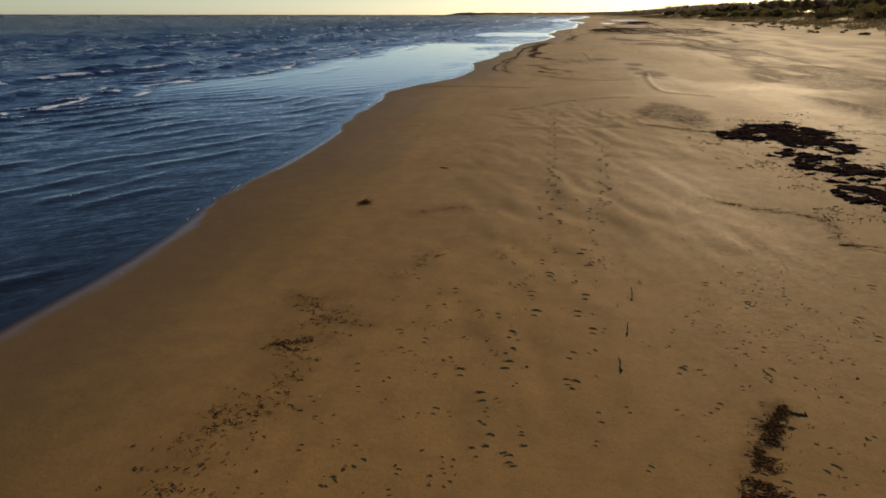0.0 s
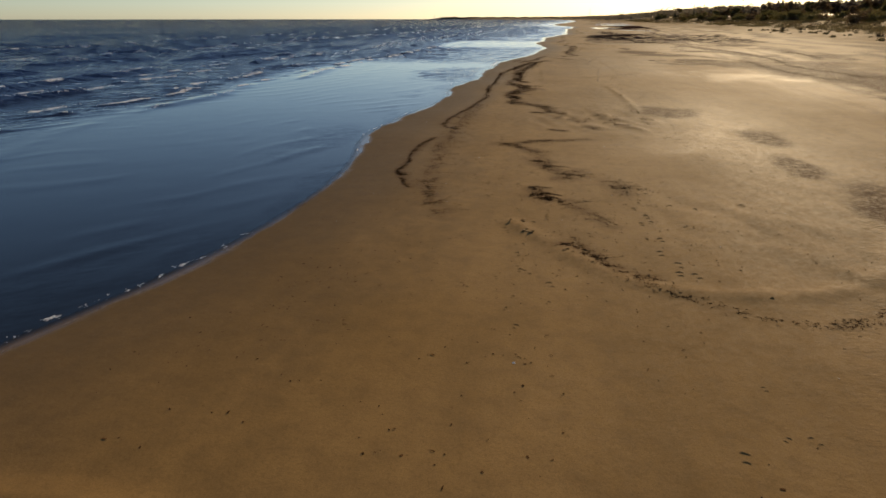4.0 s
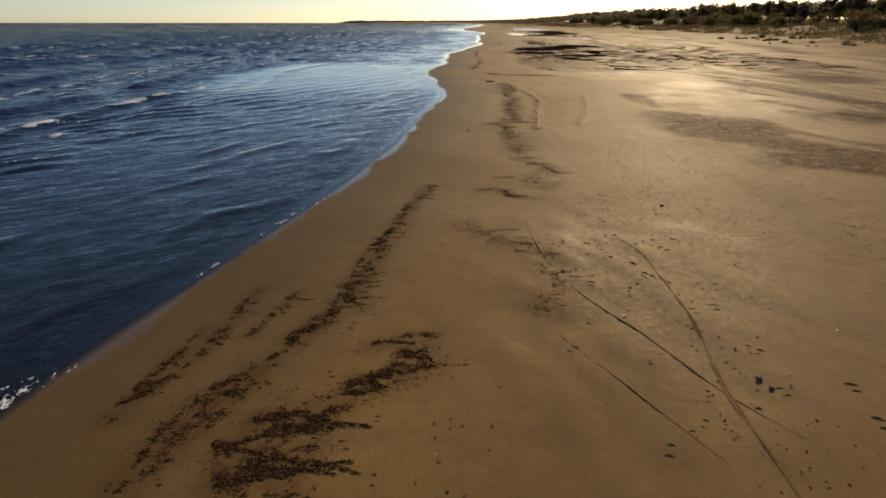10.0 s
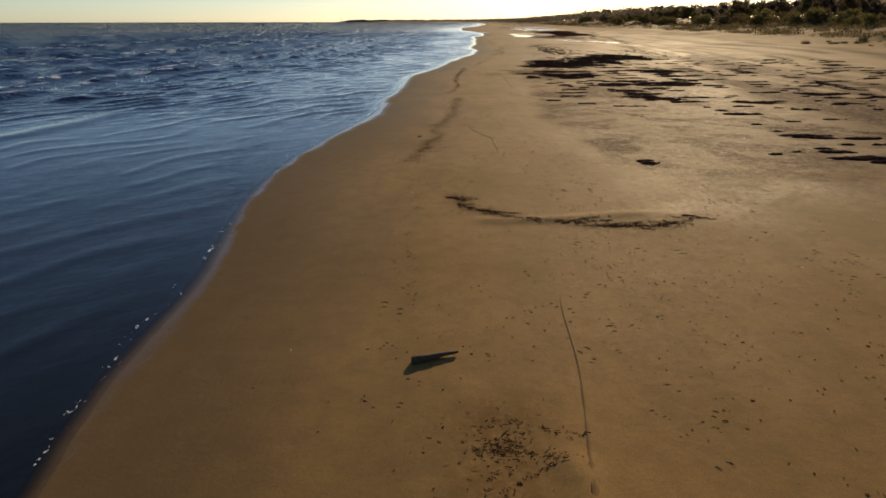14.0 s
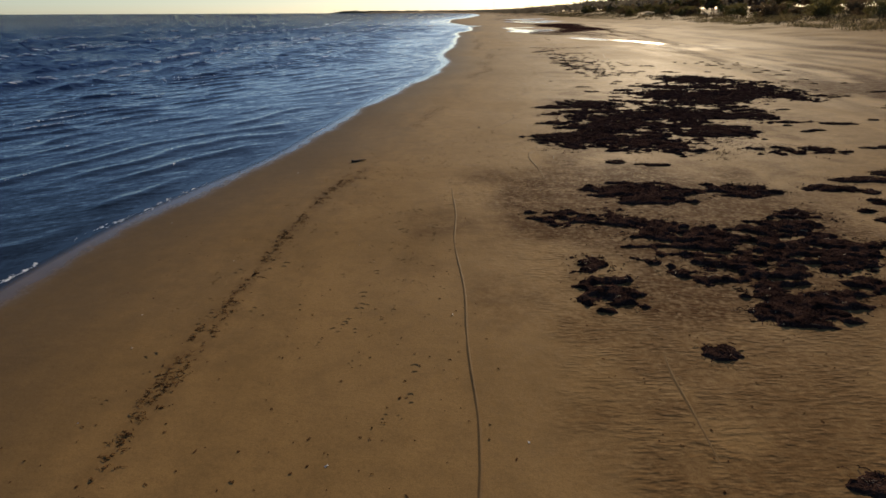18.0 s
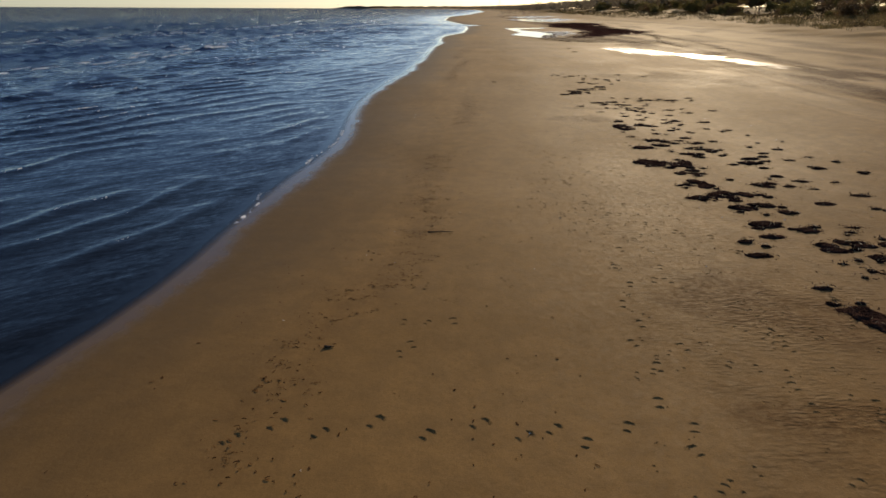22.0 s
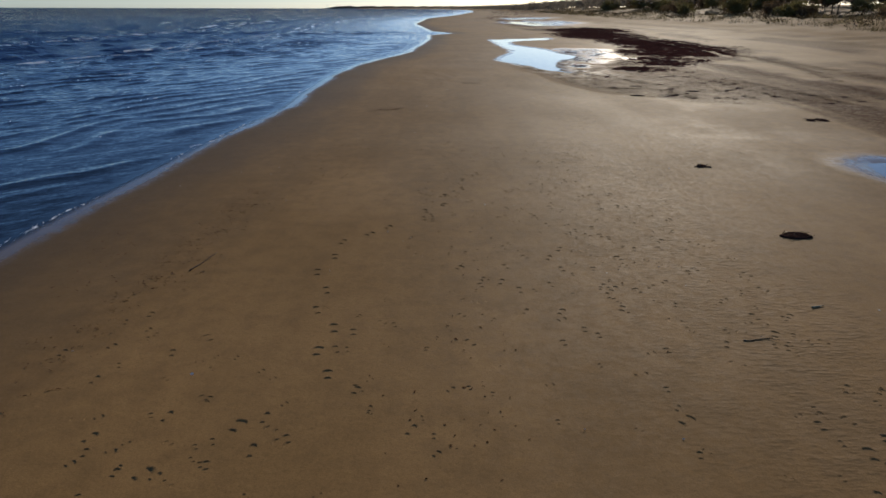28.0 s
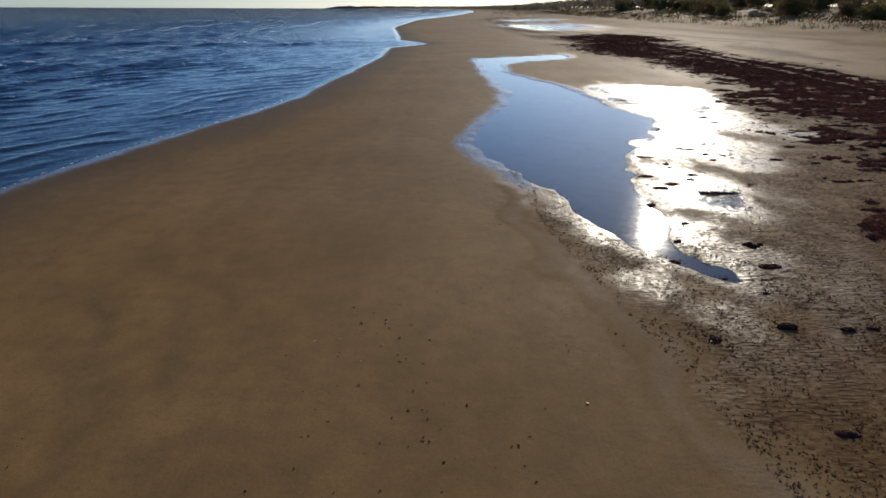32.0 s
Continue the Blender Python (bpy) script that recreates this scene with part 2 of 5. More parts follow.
    me.vertices.add(len(verts))
    me.vertices.foreach_set("co", verts.ravel())
    k = faces.shape[1]
    me.loops.add(faces.size)
    me.loops.foreach_set("vertex_index", faces.ravel())
    me.polygons.add(len(faces))
    me.polygons.foreach_set("loop_start", np.arange(0, faces.size, k, dtype=np.int32))
    me.polygons.foreach_set("use_smooth", np.full(len(faces), not flat))
    for m in mats:
        me.materials.append(m)
    me.update(calc_edges=True)
    return me


def grid_faces(rows, cols):
    i = np.arange(rows * cols).reshape(rows, cols)
    return np.stack([i[:-1, :-1], i[:-1, 1:], i[1:, 1:], i[1:, :-1]], -1).reshape(-1, 4)


def layer(me, name, values):
    at = me.attributes.new(name, "FLOAT", "POINT")
    at.data.foreach_set("value", np.asarray(values, np.float32).ravel())


def part(name, me, parent, label=""):
    ob = new(name, me)
    ob.parent = parent
    if label:
        ob["label"] = label
    return ob


# ---- materials ----
def material(name):
    m = bpy.data.materials.new(name)
    m.use_nodes = True
    nt = m.node_tree
    return m, nt, nt.nodes["Principled BSDF"]


def node(nt, kind, **values):
    n = nt.nodes.new("ShaderNode" + kind)
    for key, v in values.items():
        if key in n.inputs:
            n.inputs[key].default_value = v
        else:
            n.inputs[key.replace("_", " ")].default_value = v
    return n


def mixcol(nt, fac, a, b, blend="MIX"):
    n = nt.nodes.new("ShaderNodeMix")
    n.data_type, n.blend_type = "RGBA", blend
    for sock, v in ((n.inputs[0], fac), (n.inputs[6], a), (n.inputs[7], b)):
        if isinstance(v, bpy.types.NodeSocket):
            nt.links.new(v, sock)
        elif isinstance(v, tuple):
            sock.default_value = (*v, 1.0)
        else:
            sock.default_value = v
    return n.outputs[2]


def math_n(nt, op, a, b=0.0, clamp=False):
    n = nt.nodes.new("ShaderNodeMath")
    n.operation, n.use_clamp = op, clamp
    for sock, v in ((n.inputs[0], a), (n.inputs[1], b)):
        if isinstance(v, bpy.types.NodeSocket):
            nt.links.new(v, sock)
        else:
            sock.default_value = v
    return n.outputs[0]


def ramp(nt, fac, a, b, lo=0.0, hi=1.0):
    n = nt.nodes.new("ShaderNodeMapRange")
    n.inputs[1].default_value, n.inputs[2].default_value, n.inputs[3].default_value, n.inputs[4].default_value = a, b, lo, hi
    nt.links.new(fac, n.inputs[0])
    return n.outputs[0]


def noise_n(nt, co, scale, detail=4.0, rough=0.55, stretch=None):
    if stretch:
        mp = nt.nodes.new("ShaderNodeMapping")
        mp.inputs["Scale"].default_value = stretch
        nt.links.new(co, mp.inputs[0])
        co = mp.outputs[0]
    n = node(nt, "TexNoise", Scale=scale, Detail=detail, Roughness=rough)
    nt.links.new(co, n.inputs["Vector"])
    return n.outputs["Fac"]


def attr(nt, name):
    n = nt.nodes.new("ShaderNodeAttribute")
    n.attribute_name = name
    return n.outputs["Fac"]


def bump(nt, height, strength, distance, normal=None):
    n = node(nt, "Bump", Distance=distance)
    if isinstance(strength, bpy.types.NodeSocket):
        nt.links.new(strength, n.inputs["Strength"])
    else:
        n.inputs["Strength"].default_value = strength
    nt.links.new(height, n.inputs["Height"])
    if normal:
        nt.links.new(normal, n.inputs["Normal"])
    return n.outputs[0]


def world_co(nt):
    return nt.nodes.new("ShaderNodeNewGeometry").outputs["Position"]


def sand_material(name, base_dark=0.0, dry=(0.36, 0.206, 0.072), damp=(0.142, 0.089, 0.040)):
    m, nt, b = material(name)
    co = world_co(nt)
    wet = math_n(nt, "ADD", attr(nt, "wet"), base_dark, True)
    sheet, silt, rip, pale = attr(nt, "film"), attr(nt, "silt"), attr(nt, "rip"), attr(nt, "pale")
    gaps = noise_n(nt, co, 5.0, 5.0, 0.7, (1.0, 0.7, 1.0))
    film = math_n(nt, "MULTIPLY", sheet, math_n(nt, "MAXIMUM", ramp(nt, gaps, 0.36, 0.62, 0.55, 1.1), ramp(nt, sheet, 0.7, 0.95)), True)
    broad = noise_n(nt, co, 0.22, 3.0, 0.6)
    streak = noise_n(nt, co, 1.0, 4.0, 0.6, (0.9, 0.2, 1.0))
    mid = noise_n(nt, co, 2.3, 6.0, 0.66)
    speck = noise_n(nt, co, 11.0, 4.0, 0.7)
    fine = noise_n(nt, co, 60.0, 3.0, 0.7)
    dryv = mixcol(nt, ramp(nt, broad, 0.3, 0.7), dry, tuple(c * 0.82 for c in dry))
    dryv = mixcol(nt, ramp(nt, streak, 0.38, 0.68, 0.0, 0.5), dryv, tuple(c * 0.6 for c in dry))
    dryv = mixcol(nt, ramp(nt, mid, 0.42, 0.66, 0.0, 0.4), dryv, tuple(c * 0.6 for c in dry))
    dryv = mixcol(nt, pale, dryv, (0.40, 0.285, 0.165))
    col = mixcol(nt, math_n(nt, "ADD", wet, ramp(nt, mid, 0.3, 0.7, -0.12, 0.12), True), dryv, damp)
    dirt = math_n(nt, "MULTIPLY", silt, ramp(nt, math_n(nt, "ADD", math_n(nt, "MULTIPLY", speck, 0.6), math_n(nt, "MULTIPLY", mid, 0.4)), 0.36, 0.54, 0.35, 1.15), True)
    col = mixcol(nt, dirt, col, (0.074, 0.031, 0.012))
    col = mixcol(nt, ramp(nt, fine, 0.42, 0.66, 0.0, 0.3), col, tuple(c * 0.3 for c in dry))
    col = mixcol(nt, ramp(nt, noise_n(nt, co, 24.0, 3.0, 0.7), 0.50, 0.72, 0.0, 0.32), col, tuple(c * 0.35 for c in dry))
    nt.links.new(col, b.inputs["Base Color"])
    rough = math_n(nt, "ADD", ramp(nt, film, 0.0, 1.0, 0.80, 0.08), ramp(nt, speck, 0.3, 0.7, -0.06, 0.10))
    rough = math_n(nt, "SUBTRACT", rough, ramp(nt, wet, 0.0, 1.0, 0.0, 0.14))
    nt.links.new(rough, b.inputs["Roughness"])
    b.inputs["IOR"].default_value = 1.33
    nt.links.new(math_n(nt, "MULTIPLY", math_n(nt, "MAXIMUM", ramp(nt, film, 0.0, 1.0, 0.0, 0.5), math_n(nt, "MULTIPLY", ramp(nt, broad, 0.36, 0.66, 0.14, 0.08), ramp(nt, pale, 0.0, 0.2, 1.0, 0.15))), ramp(nt, dirt, 0.0, 1.0, 1.0, 0.12)), b.inputs["Specular IOR Level"])
    ripple = ramp(nt, noise_n(nt, co, 1.0, 1.0, 0.5, (6.0, 15.0, 1.0)), 0.36, 0.64)
    h = math_n(nt, "MULTIPLY", ripple, rip)
    n1 = bump(nt, math_n(nt, "MULTIPLY", h, ramp(nt, mid, 0.35, 0.6)), 0.55, 0.014)
    n2 = bump(nt, math_n(nt, "ADD", mid, math_n(nt, "MULTIPLY", streak, 0.9)), ramp(nt, sheet, 0.5, 1.0, 0.22, 0.02), 0.03, n1)
    n3 = bump(nt, speck, ramp(nt, sheet, 0.5, 1.0, 0.20, 0.02), 0.012, n2)
    n4 = bump(nt, fine, ramp(nt, sheet, 0.5, 1.0, 0.22, 0.03), 0.005, n3)
    nt.links.new(n4, b.inputs["Normal"])
    return m


SAND = sand_material("beach_sand")
# sand of the prints, with the shade of their hollows mixed into the colour
TROD = sand_material("trodden_sand", 0.25)


RUT = sand_material("rutted_sand", 0.2, (0.27, 0.155, 0.058), (0.115, 0.070, 0.029))


def water_material(name, calm):
    m, nt, b = material(name)
    co = world_co(nt)
    depth, foam, calmness = attr(nt, "depth"), attr(nt, "foam"), attr(nt, "calm")
    base = mixcol(nt, ramp(nt, depth, 0.02, 1.2), (0.008, 0.008, 0.008), (0.014, 0.029, 0.080))
    froth = noise_n(nt, co, 6.0, 6.0, 0.8, (1.3, 0.7, 1.0))
    white = math_n(nt, "GREATER_THAN", math_n(nt, "ADD", foam, math_n(nt, "MULTIPLY", math_n(nt, "SUBTRACT", froth, 0.5), 2.6)), 0.66)
    nt.links.new(mixcol(nt, white, base, (0.92, 0.90, 0.86)), b.inputs["Base Color"])
    nt.links.new(math_n(nt, "ADD", math_n(nt, "MULTIPLY", white, 0.6), 0.06), b.inputs["Roughness"])
    b.inputs["IOR"].default_value = 1.33
    nt.links.new(math_n(nt, "MAXIMUM", ramp(nt, depth, 0.0, 0.008), white), b.inputs["Alpha"])
    if calm is not None:
        slope = None
        live = math_n(nt, "MULTIPLY", ramp(nt, calmness, 0.0, 1.0, 1.0, 0.03), ramp(nt, depth, 0.35, 5.0, 0.52, 5.6))
        waves = ((2.5, (1.0, 1.6, 1.0), 0.04, 4.0), (9.0, (1.0, 1.4, 1.0), 0.05, 3.0)) if calm else ((1.3, (0.35, 1.9, 1.0), 0.55, 2.5), (4.4, (0.45, 1.8, 1.0), 0.70, 2.5), (15.0, (0.5, 1.7, 1.0), 0.75, 2.0))
        for scale, stretch, k, detail in waves:
            mp = nt.nodes.new("ShaderNodeMapping")
            mp.vector_type = "TEXTURE"
            mp.inputs["Scale"].default_value = tuple(1 / v for v in stretch)
            mp.inputs["Rotation"].default_value = (0, 0, 0 if calm else radians(38))
            nt.links.new(co, mp.inputs[0])
            n = node(nt, "TexNoise", Scale=scale, Detail=detail, Roughness=0.68)
            nt.links.new(mp.outputs[0], n.inputs["Vector"])
            sub = nt.nodes.new("ShaderNodeVectorMath")
            sub.operation = "SUBTRACT"
            sub.inputs[1].default_value = (0.5, 0.5, 0.5) if calm else (0.49, 0.556, 0.5)
            nt.links.new(n.outputs["Color"], sub.inputs[0])
            mul = nt.nodes.new("ShaderNodeVectorMath")
            mul.operation = "MULTIPLY"
            mul.inputs[1].default_value = (k * 1.6, k * 1.2, 0.0) if calm else (k, k * 1.2, 0.0)
            nt.links.new(sub.outputs[0], mul.inputs[0])
            if slope is None:
                slope = mul.outputs[0]
            else:
                add = nt.nodes.new("ShaderNodeVectorMath")
                nt.links.new(slope, add.inputs[0])
                nt.links.new(mul.outputs[0], add.inputs[1])
                slope = add.outputs[0]
        sc = nt.nodes.new("ShaderNodeVectorMath")
        sc.operation = "SCALE"
        nt.links.new(slope, sc.inputs[0])
        nt.links.new(live, sc.inputs["Scale"])
        tilt = nt.nodes.new("ShaderNodeVectorMath")
        nt.links.new(nt.nodes.new("ShaderNodeNewGeometry").outputs["Normal"], tilt.inputs[0])
        nt.links.new(sc.outputs[0], tilt.inputs[1])
        unit = nt.nodes.new("ShaderNodeVectorMath")
        unit.operation = "NORMALIZE"
        nt.links.new(tilt.outputs[0], unit.inputs[0])
        nt.links.new(unit.outputs[0], b.inputs["Normal"])
    return m


WATER = water_material("sea_water", False)
PUDDLE = water_material("puddle_water", True)


def varied(name, a, b2, rough=0.8, scale=14.0, island=True, relief=0.02, gloss=0.12, thin=0.0):
    m, nt, b = material(name)
    co = world_co(nt)
    n = noise_n(nt, co, scale, 4.0, 0.6)
    fac = n
    if island:
        fac = math_n(nt, "ADD", math_n(nt, "MULTIPLY", nt.nodes.new("ShaderNodeNewGeometry").outputs["Random Per Island"], 0.7), math_n(nt, "MULTIPLY", n, 0.4), True)
    nt.links.new(mixcol(nt, fac, a, b2), b.inputs["Base Color"])
    b.inputs["Roughness"].default_value = rough
    b.inputs["Specular IOR Level"].default_value = gloss
    if thin:
        tr = nt.nodes.new("ShaderNodeBsdfTranslucent")
        nt.links.new(mixcol(nt, fac, a, b2), tr.inputs[0])
        mx = nt.nodes.new("ShaderNodeMixShader")
        mx.inputs[0].default_value = thin
        nt.links.new(b.outputs[0], mx.inputs[1])
        nt.links.new(tr.outputs[0], mx.inputs[2])
        nt.links.new(mx.outputs[0], nt.nodes["Material Output"].inputs[0])
    nt.links.new(bump(nt, n, 0.6, relief), b.inputs["Normal"])
    return m


def dull(name, a, b2, scale, relief):
    """A matt, fibrous surface with no gloss at all."""
    m, nt, b = material(name)
    co = world_co(nt)
    n1 = noise_n(nt, co, scale, 5.0, 0.65)
    n2 = noise_n(nt, co, scale * 0.12, 3.0, 0.6)
    df = nt.nodes.new("ShaderNodeBsdfDiffuse")
    nt.links.new(mixcol(nt, ramp(nt, math_n(nt, "MULTIPLY", n1, n2), 0.12, 0.40), a, b2), df.inputs["Color"])
    nt.links.new(bump(nt, n1, 1.0, relief), df.inputs["Normal"])
    nt.links.new(df.outputs[0], nt.nodes["Material Output"].inputs[0])
    nt.nodes.remove(b)
    return m


WEED = dull("seaweed", (0.010, 0.006, 0.006), (0.090, 0.050, 0.037), 26.0, 0.06)
MAT = dull("seaweed_mat", (0.034, 0.015, 0.012), (0.125, 0.053, 0.038), 14.0, 0.04)
BITS = varied("wrack_bits", (0.026, 0.013, 0.007), (0.15, 0.074, 0.031), 0.9, gloss=0.0)
STRAW = varied("reed_straw", (0.20, 0.14, 0.07), (0.50, 0.40, 0.24), 0.6)
SHELL = varied("shell_bits", (0.35, 0.30, 0.24), (0.70, 0.66, 0.58), 0.45)
WOOD = varied("driftwood", (0.035, 0.024, 0.016), (0.12, 0.085, 0.055), 0.8, 25.0, False)
STONE = varied("stone", (0.06, 0.05, 0.045), (0.17, 0.15, 0.13), 0.7, 12.0, False)
BARK = varied("bark", (0.05, 0.038, 0.028), (0.14, 0.10, 0.07), 0.9, 6.0, False)
PINE = varied("pine_needles", (0.075, 0.054, 0.045), (0.16, 0.118, 0.086), 0.7, 0.6, thin=0.45)
LEAF = varied("willow_leaves", (0.085, 0.076, 0.026), (0.22, 0.18, 0.065), 0.6, 0.8, thin=0.45)
RUST = varied("autumn_leaves", (0.085, 0.058, 0.032), (0.18, 0.12, 0.06), 0.65, 0.8, thin=0.45)
GRASS = varied("dune_grass", (0.07, 0.060, 0.028), (0.20, 0.155, 0.075), 0.7, 0.5, thin=0.45)
HEATH = varied("low_scrub", (0.04, 0.030, 0.017), (0.10, 0.072, 0.038), 0.8, 0.5, thin=0.45)
FOREST = varied("far_forest", (0.085, 0.075, 0.062), (0.15, 0.13, 0.10), 0.9, 0.05, thin=0.75)
STEEL = varied("painted_steel", (0.25, 0.25, 0.25), (0.4, 0.4, 0.4), 0.5, 2.0, False)

# ---- wrack lines on the sand: paths with (width, bits a metre) ----
WRACK_A = [
    (0.35, 60, [(-3.5, 4.0), (-3.4, 4.7), (-3.5, 5.2), (-2.9, 5.5), (-3.2, 6.8), (-3.1, 8.3)]), (0.08, 260, [(2.8, 6.4), (2.4, 5.7), (2.0, 4.9)]),
    (0.12, 60, [(-1.7, 28.8), (-1.2, 29.5), (0.2, 31.4), (0.8, 32.6)]), (0.15, 50, [(-0.1, 46.6), (1.1, 44.2), (3.3, 43.2), (5.6, 44.9)]),
    (0.30, 70, [(-2.7, 47.6), (-3.4, 49.4), (-3.7, 52.0), (-3.9, 58.3), (-3.6, 66.0)]), (0.16, 150, [(-0.3, 46.1), (0.0, 46.0), (0.6, 45.0), (1.1, 44.6)]),
    (0.25, 90, [(-0.2, 49.1), (0.3, 48.3), (0.8, 47.3)]), (0.10, 170, [(-4.0, 49.9), (-4.6, 51.6), (-4.6, 52.3), (-4.7, 54.8), (-4.4, 56.9)]),
    (0.16, 70, [(-3.3, 49.0), (-3.5, 49.7), (-3.4, 51.0)]), (0.22, 150, [(-2.0, 55.6), (-1.4, 56.0), (-0.6, 56.6), (1.0, 57.1)])]
WRACK_B = [
    (0.30, 90, [(-0.8, 54.8), (-0.6, 53.3), (-0.2, 52.1), (0.4, 51.4)]), (0.22, 330, [(-0.9, 50.1), (-0.8, 49.9), (-0.6, 49.1)]),
    (0.13, 170, [(-3.8, 58.6), (-4.5, 59.5), (-4.5, 60.4), (-4.5, 61.2), (-4.3, 62.2), (-4.2, 63.2), (-3.8, 66.4), (-3.5, 69.7)]),
    (0.22, 120, [(-2.4, 77.3), (-1.6, 74.6), (-2.3, 71.0), (-2.0, 68.6), (-1.7, 67.2), (-0.8, 66.2), (-0.2, 64.2), (0.4, 63.0)]),
    (0.16, 260, [(-1.0, 63.7), (-0.6, 63.5)]), (0.22, 300, [(-0.1, 59.0), (0.2, 58.8)]),
    (0.13, 210, [(-3.5, 69.7), (-3.7, 73.2), (-3.8, 74.7), (-3.7, 75.9), (-3.6, 77.5), (-3.6, 80.7), (-3.6, 85.8)])]
WRACK_C = [
    (0.16, 220, [(-2.4, 76.1), (-2.1, 77.1), (-1.5, 77.6), (-2.1, 78.8), (-2.0, 81.1), (-2.1, 85.9)]), (0.12, 330, [(-2.1, 75.7), (-1.6, 75.5)]),
    (0.12, 360, [(-1.8, 74.0), (-1.3, 74.0)]), (0.16, 360, [(-1.2, 73.7), (-0.8, 73.6)]), (0.12, 330, [(-1.3, 73.2), (-0.9, 73.1)]),
    (0.14, 200, [(-1.5, 75.2), (-0.5, 75.1)]), (0.18, 160, [(-3.6, 83.1), (-3.4, 85.9), (-2.3, 93.1), (-1.2, 98.9)]),
    (0.17, 300, [(-1.6, 78.0), (-2.0, 78.4), (-2.1, 79.0), (-1.9, 79.5), (-2.3, 80.2), (-2.0, 81.1), (-2.0, 82.2), (-2.2, 84.2), (-1.8, 86.3)])]
WRACK_D = [
    (0.38, 300, [(-2.9, 88.2), (-2.7, 89.2), (-2.5, 90.6), (-2.3, 92.5), (-2.0, 94.4), (-1.6, 96.7)]),
    (0.32, 330, [(-2.0, 87.0), (-1.9, 88.8), (-1.7, 90.0), (-1.4, 92.3), (-1.2, 95.1), (-0.9, 98.7)]), (0.14, 160, [(-0.9, 98.7), (0.3, 100.3)]),
    (0.20, 130, [(-2.5, 97.6), (-2.2, 98.6), (-1.8, 99.7), (-1.4, 100.7), (-0.9, 102.5), (-0.5, 105.5), (0.1, 108.9)]),
    (0.25, 220, [(-1.5, 97.8), (-1.0, 98.5), (-0.4, 99.3), (0.3, 99.8)]), (0.3, 90, [(0.9, 105.5), (2.0, 104.1), (2.5, 102.5), (2.1, 101.3)])]
WRACK_E = [
    (0.5, 100, [(4.4, 137.5), (4.1, 126.6), (3.0, 118.8), (3.0, 115.4), (2.9, 113.1), (3.2, 111.6), (3.5, 110.7), (3.3, 109.8), (2.8, 109.2), (3.2, 108.8)]),
    (0.14, 170, [(3.2, 111.6), (3.5, 110.7), (3.6, 110.2)]), (0.16, 130, [(1.4, 108.3), (1.7, 108.5), (2.0, 108.1), (2.2, 107.7), (2.7, 107.5)]),
    (0.10, 200, [(2.0, 109.7), (2.4, 109.7)]), (0.4, 110, [(4.2, 128.3), (3.7, 125.0), (3.5, 122.7), (3.5, 121.5), (3.7, 119.8)]),
    (0.25, 120, [(2.3, 119.3), (2.7, 119.6), (2.8, 118.8), (3.0, 118.1), (2.8, 117.6), (3.1, 117.2)])]
WRACK_F = [
    (0.14, 110, [(3.7, 135.6), (4.7, 135.9), (4.8, 134.6), (4.8, 132.6), (4.3, 131.8), (4.1, 130.7), (4.1, 129.6)]), (0.16, 110, [(4.4, 128.2), (4.0, 127.8), (3.6, 127.5), (3.8, 127.0)]),
    (0.24, 330, [(4.0, 146.6), (4.6, 145.3), (6.7, 144.3), (8.4, 144.3), (9.4, 145.0)]),
    (0.28, 75, [(2.7, 150.6), (2.9, 151.5), (3.1, 152.5), (3.2, 153.7), (3.5, 154.9), (3.4, 157.1), (3.9, 159.8), (4.2, 163.3), (4.4, 167.2)]),
    (0.11, 60, [(3.8, 170.0), (4.2, 171.0), (4.4, 172.7), (4.5, 174.8), (4.4, 179.0), (4.9, 185.3)]), (0.3, 40, [(5.3, 169.3), (6.2, 169.4)]), (0.3, 50, [(5.6, 167.5), (6.4, 167.3)])]
WRACK_G = [
    (0.09, 60, [(4.4, 176.3), (4.5, 177.5), (4.6, 179.2), (4.6, 183.1), (5.2, 188.0)]), (0.16, 70, [(4.8, 185.7), (4.9, 186.4), (5.4, 187.5), (5.6, 188.7)]),
    (0.3, 35, [(6.6, 195.0), (6.8, 196.6), (7.1, 198.0), (7.8, 200.5)]), (0.45, 35, [(9.5, 213.8), (9.6, 215.1), (10.3, 217.6), (11.1, 220.3), (11.1, 227.0)]),
    (0.4, 35, [(12.2, 232.2), (12.3, 233.8), (12.4, 235.5), (12.6, 238.5)]), (0.35, 30, [(11.8, 247.8), (11.8, 250.4), (12.0, 252.7), (12.3, 256.8), (13.2, 262.2)]),
    (0.4, 26, [(12.2, 265.0), (12.4, 267.2), (12.6, 268.8), (12.9, 271.4), (13.2, 277.0)]), (0.14, 260, [(15.2, 289.4), (15.6, 289.6)]), (0.2, 60, [(14.6, 289.0), (14.9, 289.6), (15.8, 289.8)])]
WRACK_H = [
    (0.35, 130, [(11.0, 102.5), (12.4, 102.0), (14.0, 101.2), (16.4, 102.7), (17.5, 100.4)]), (0.35, 130, [(11.6, 96.6), (13.0, 95.9), (15.1, 96.9)]), (0.7, 160, [(27.8, 105.8), (29.1, 111.4), (29.6, 116.6), (30.2, 121.3)]),
    (0.5, 90, [(13.5, 118.5), (14.6, 116.5), (17.3, 109.0), (19.5, 101.8), (18.6, 91.1), (19.5, 80.0)]), (0.6, 110, [(19.0, 152.0), (21.6, 142.9), (23.5, 123.4), (23.5, 107.1), (21.5, 95.4), (22.5, 84.0)]),
    (0.5, 90, [(16.7, 161.8), (22.1, 150.0), (25.1, 137.1)]), (0.4, 130, [(17.8, 127.5), (18.6, 123.4), (19.8, 120.3)]), (0.5, 80, [(10.4, 162.6), (15.8, 157.2), (25.4, 154.4)]),
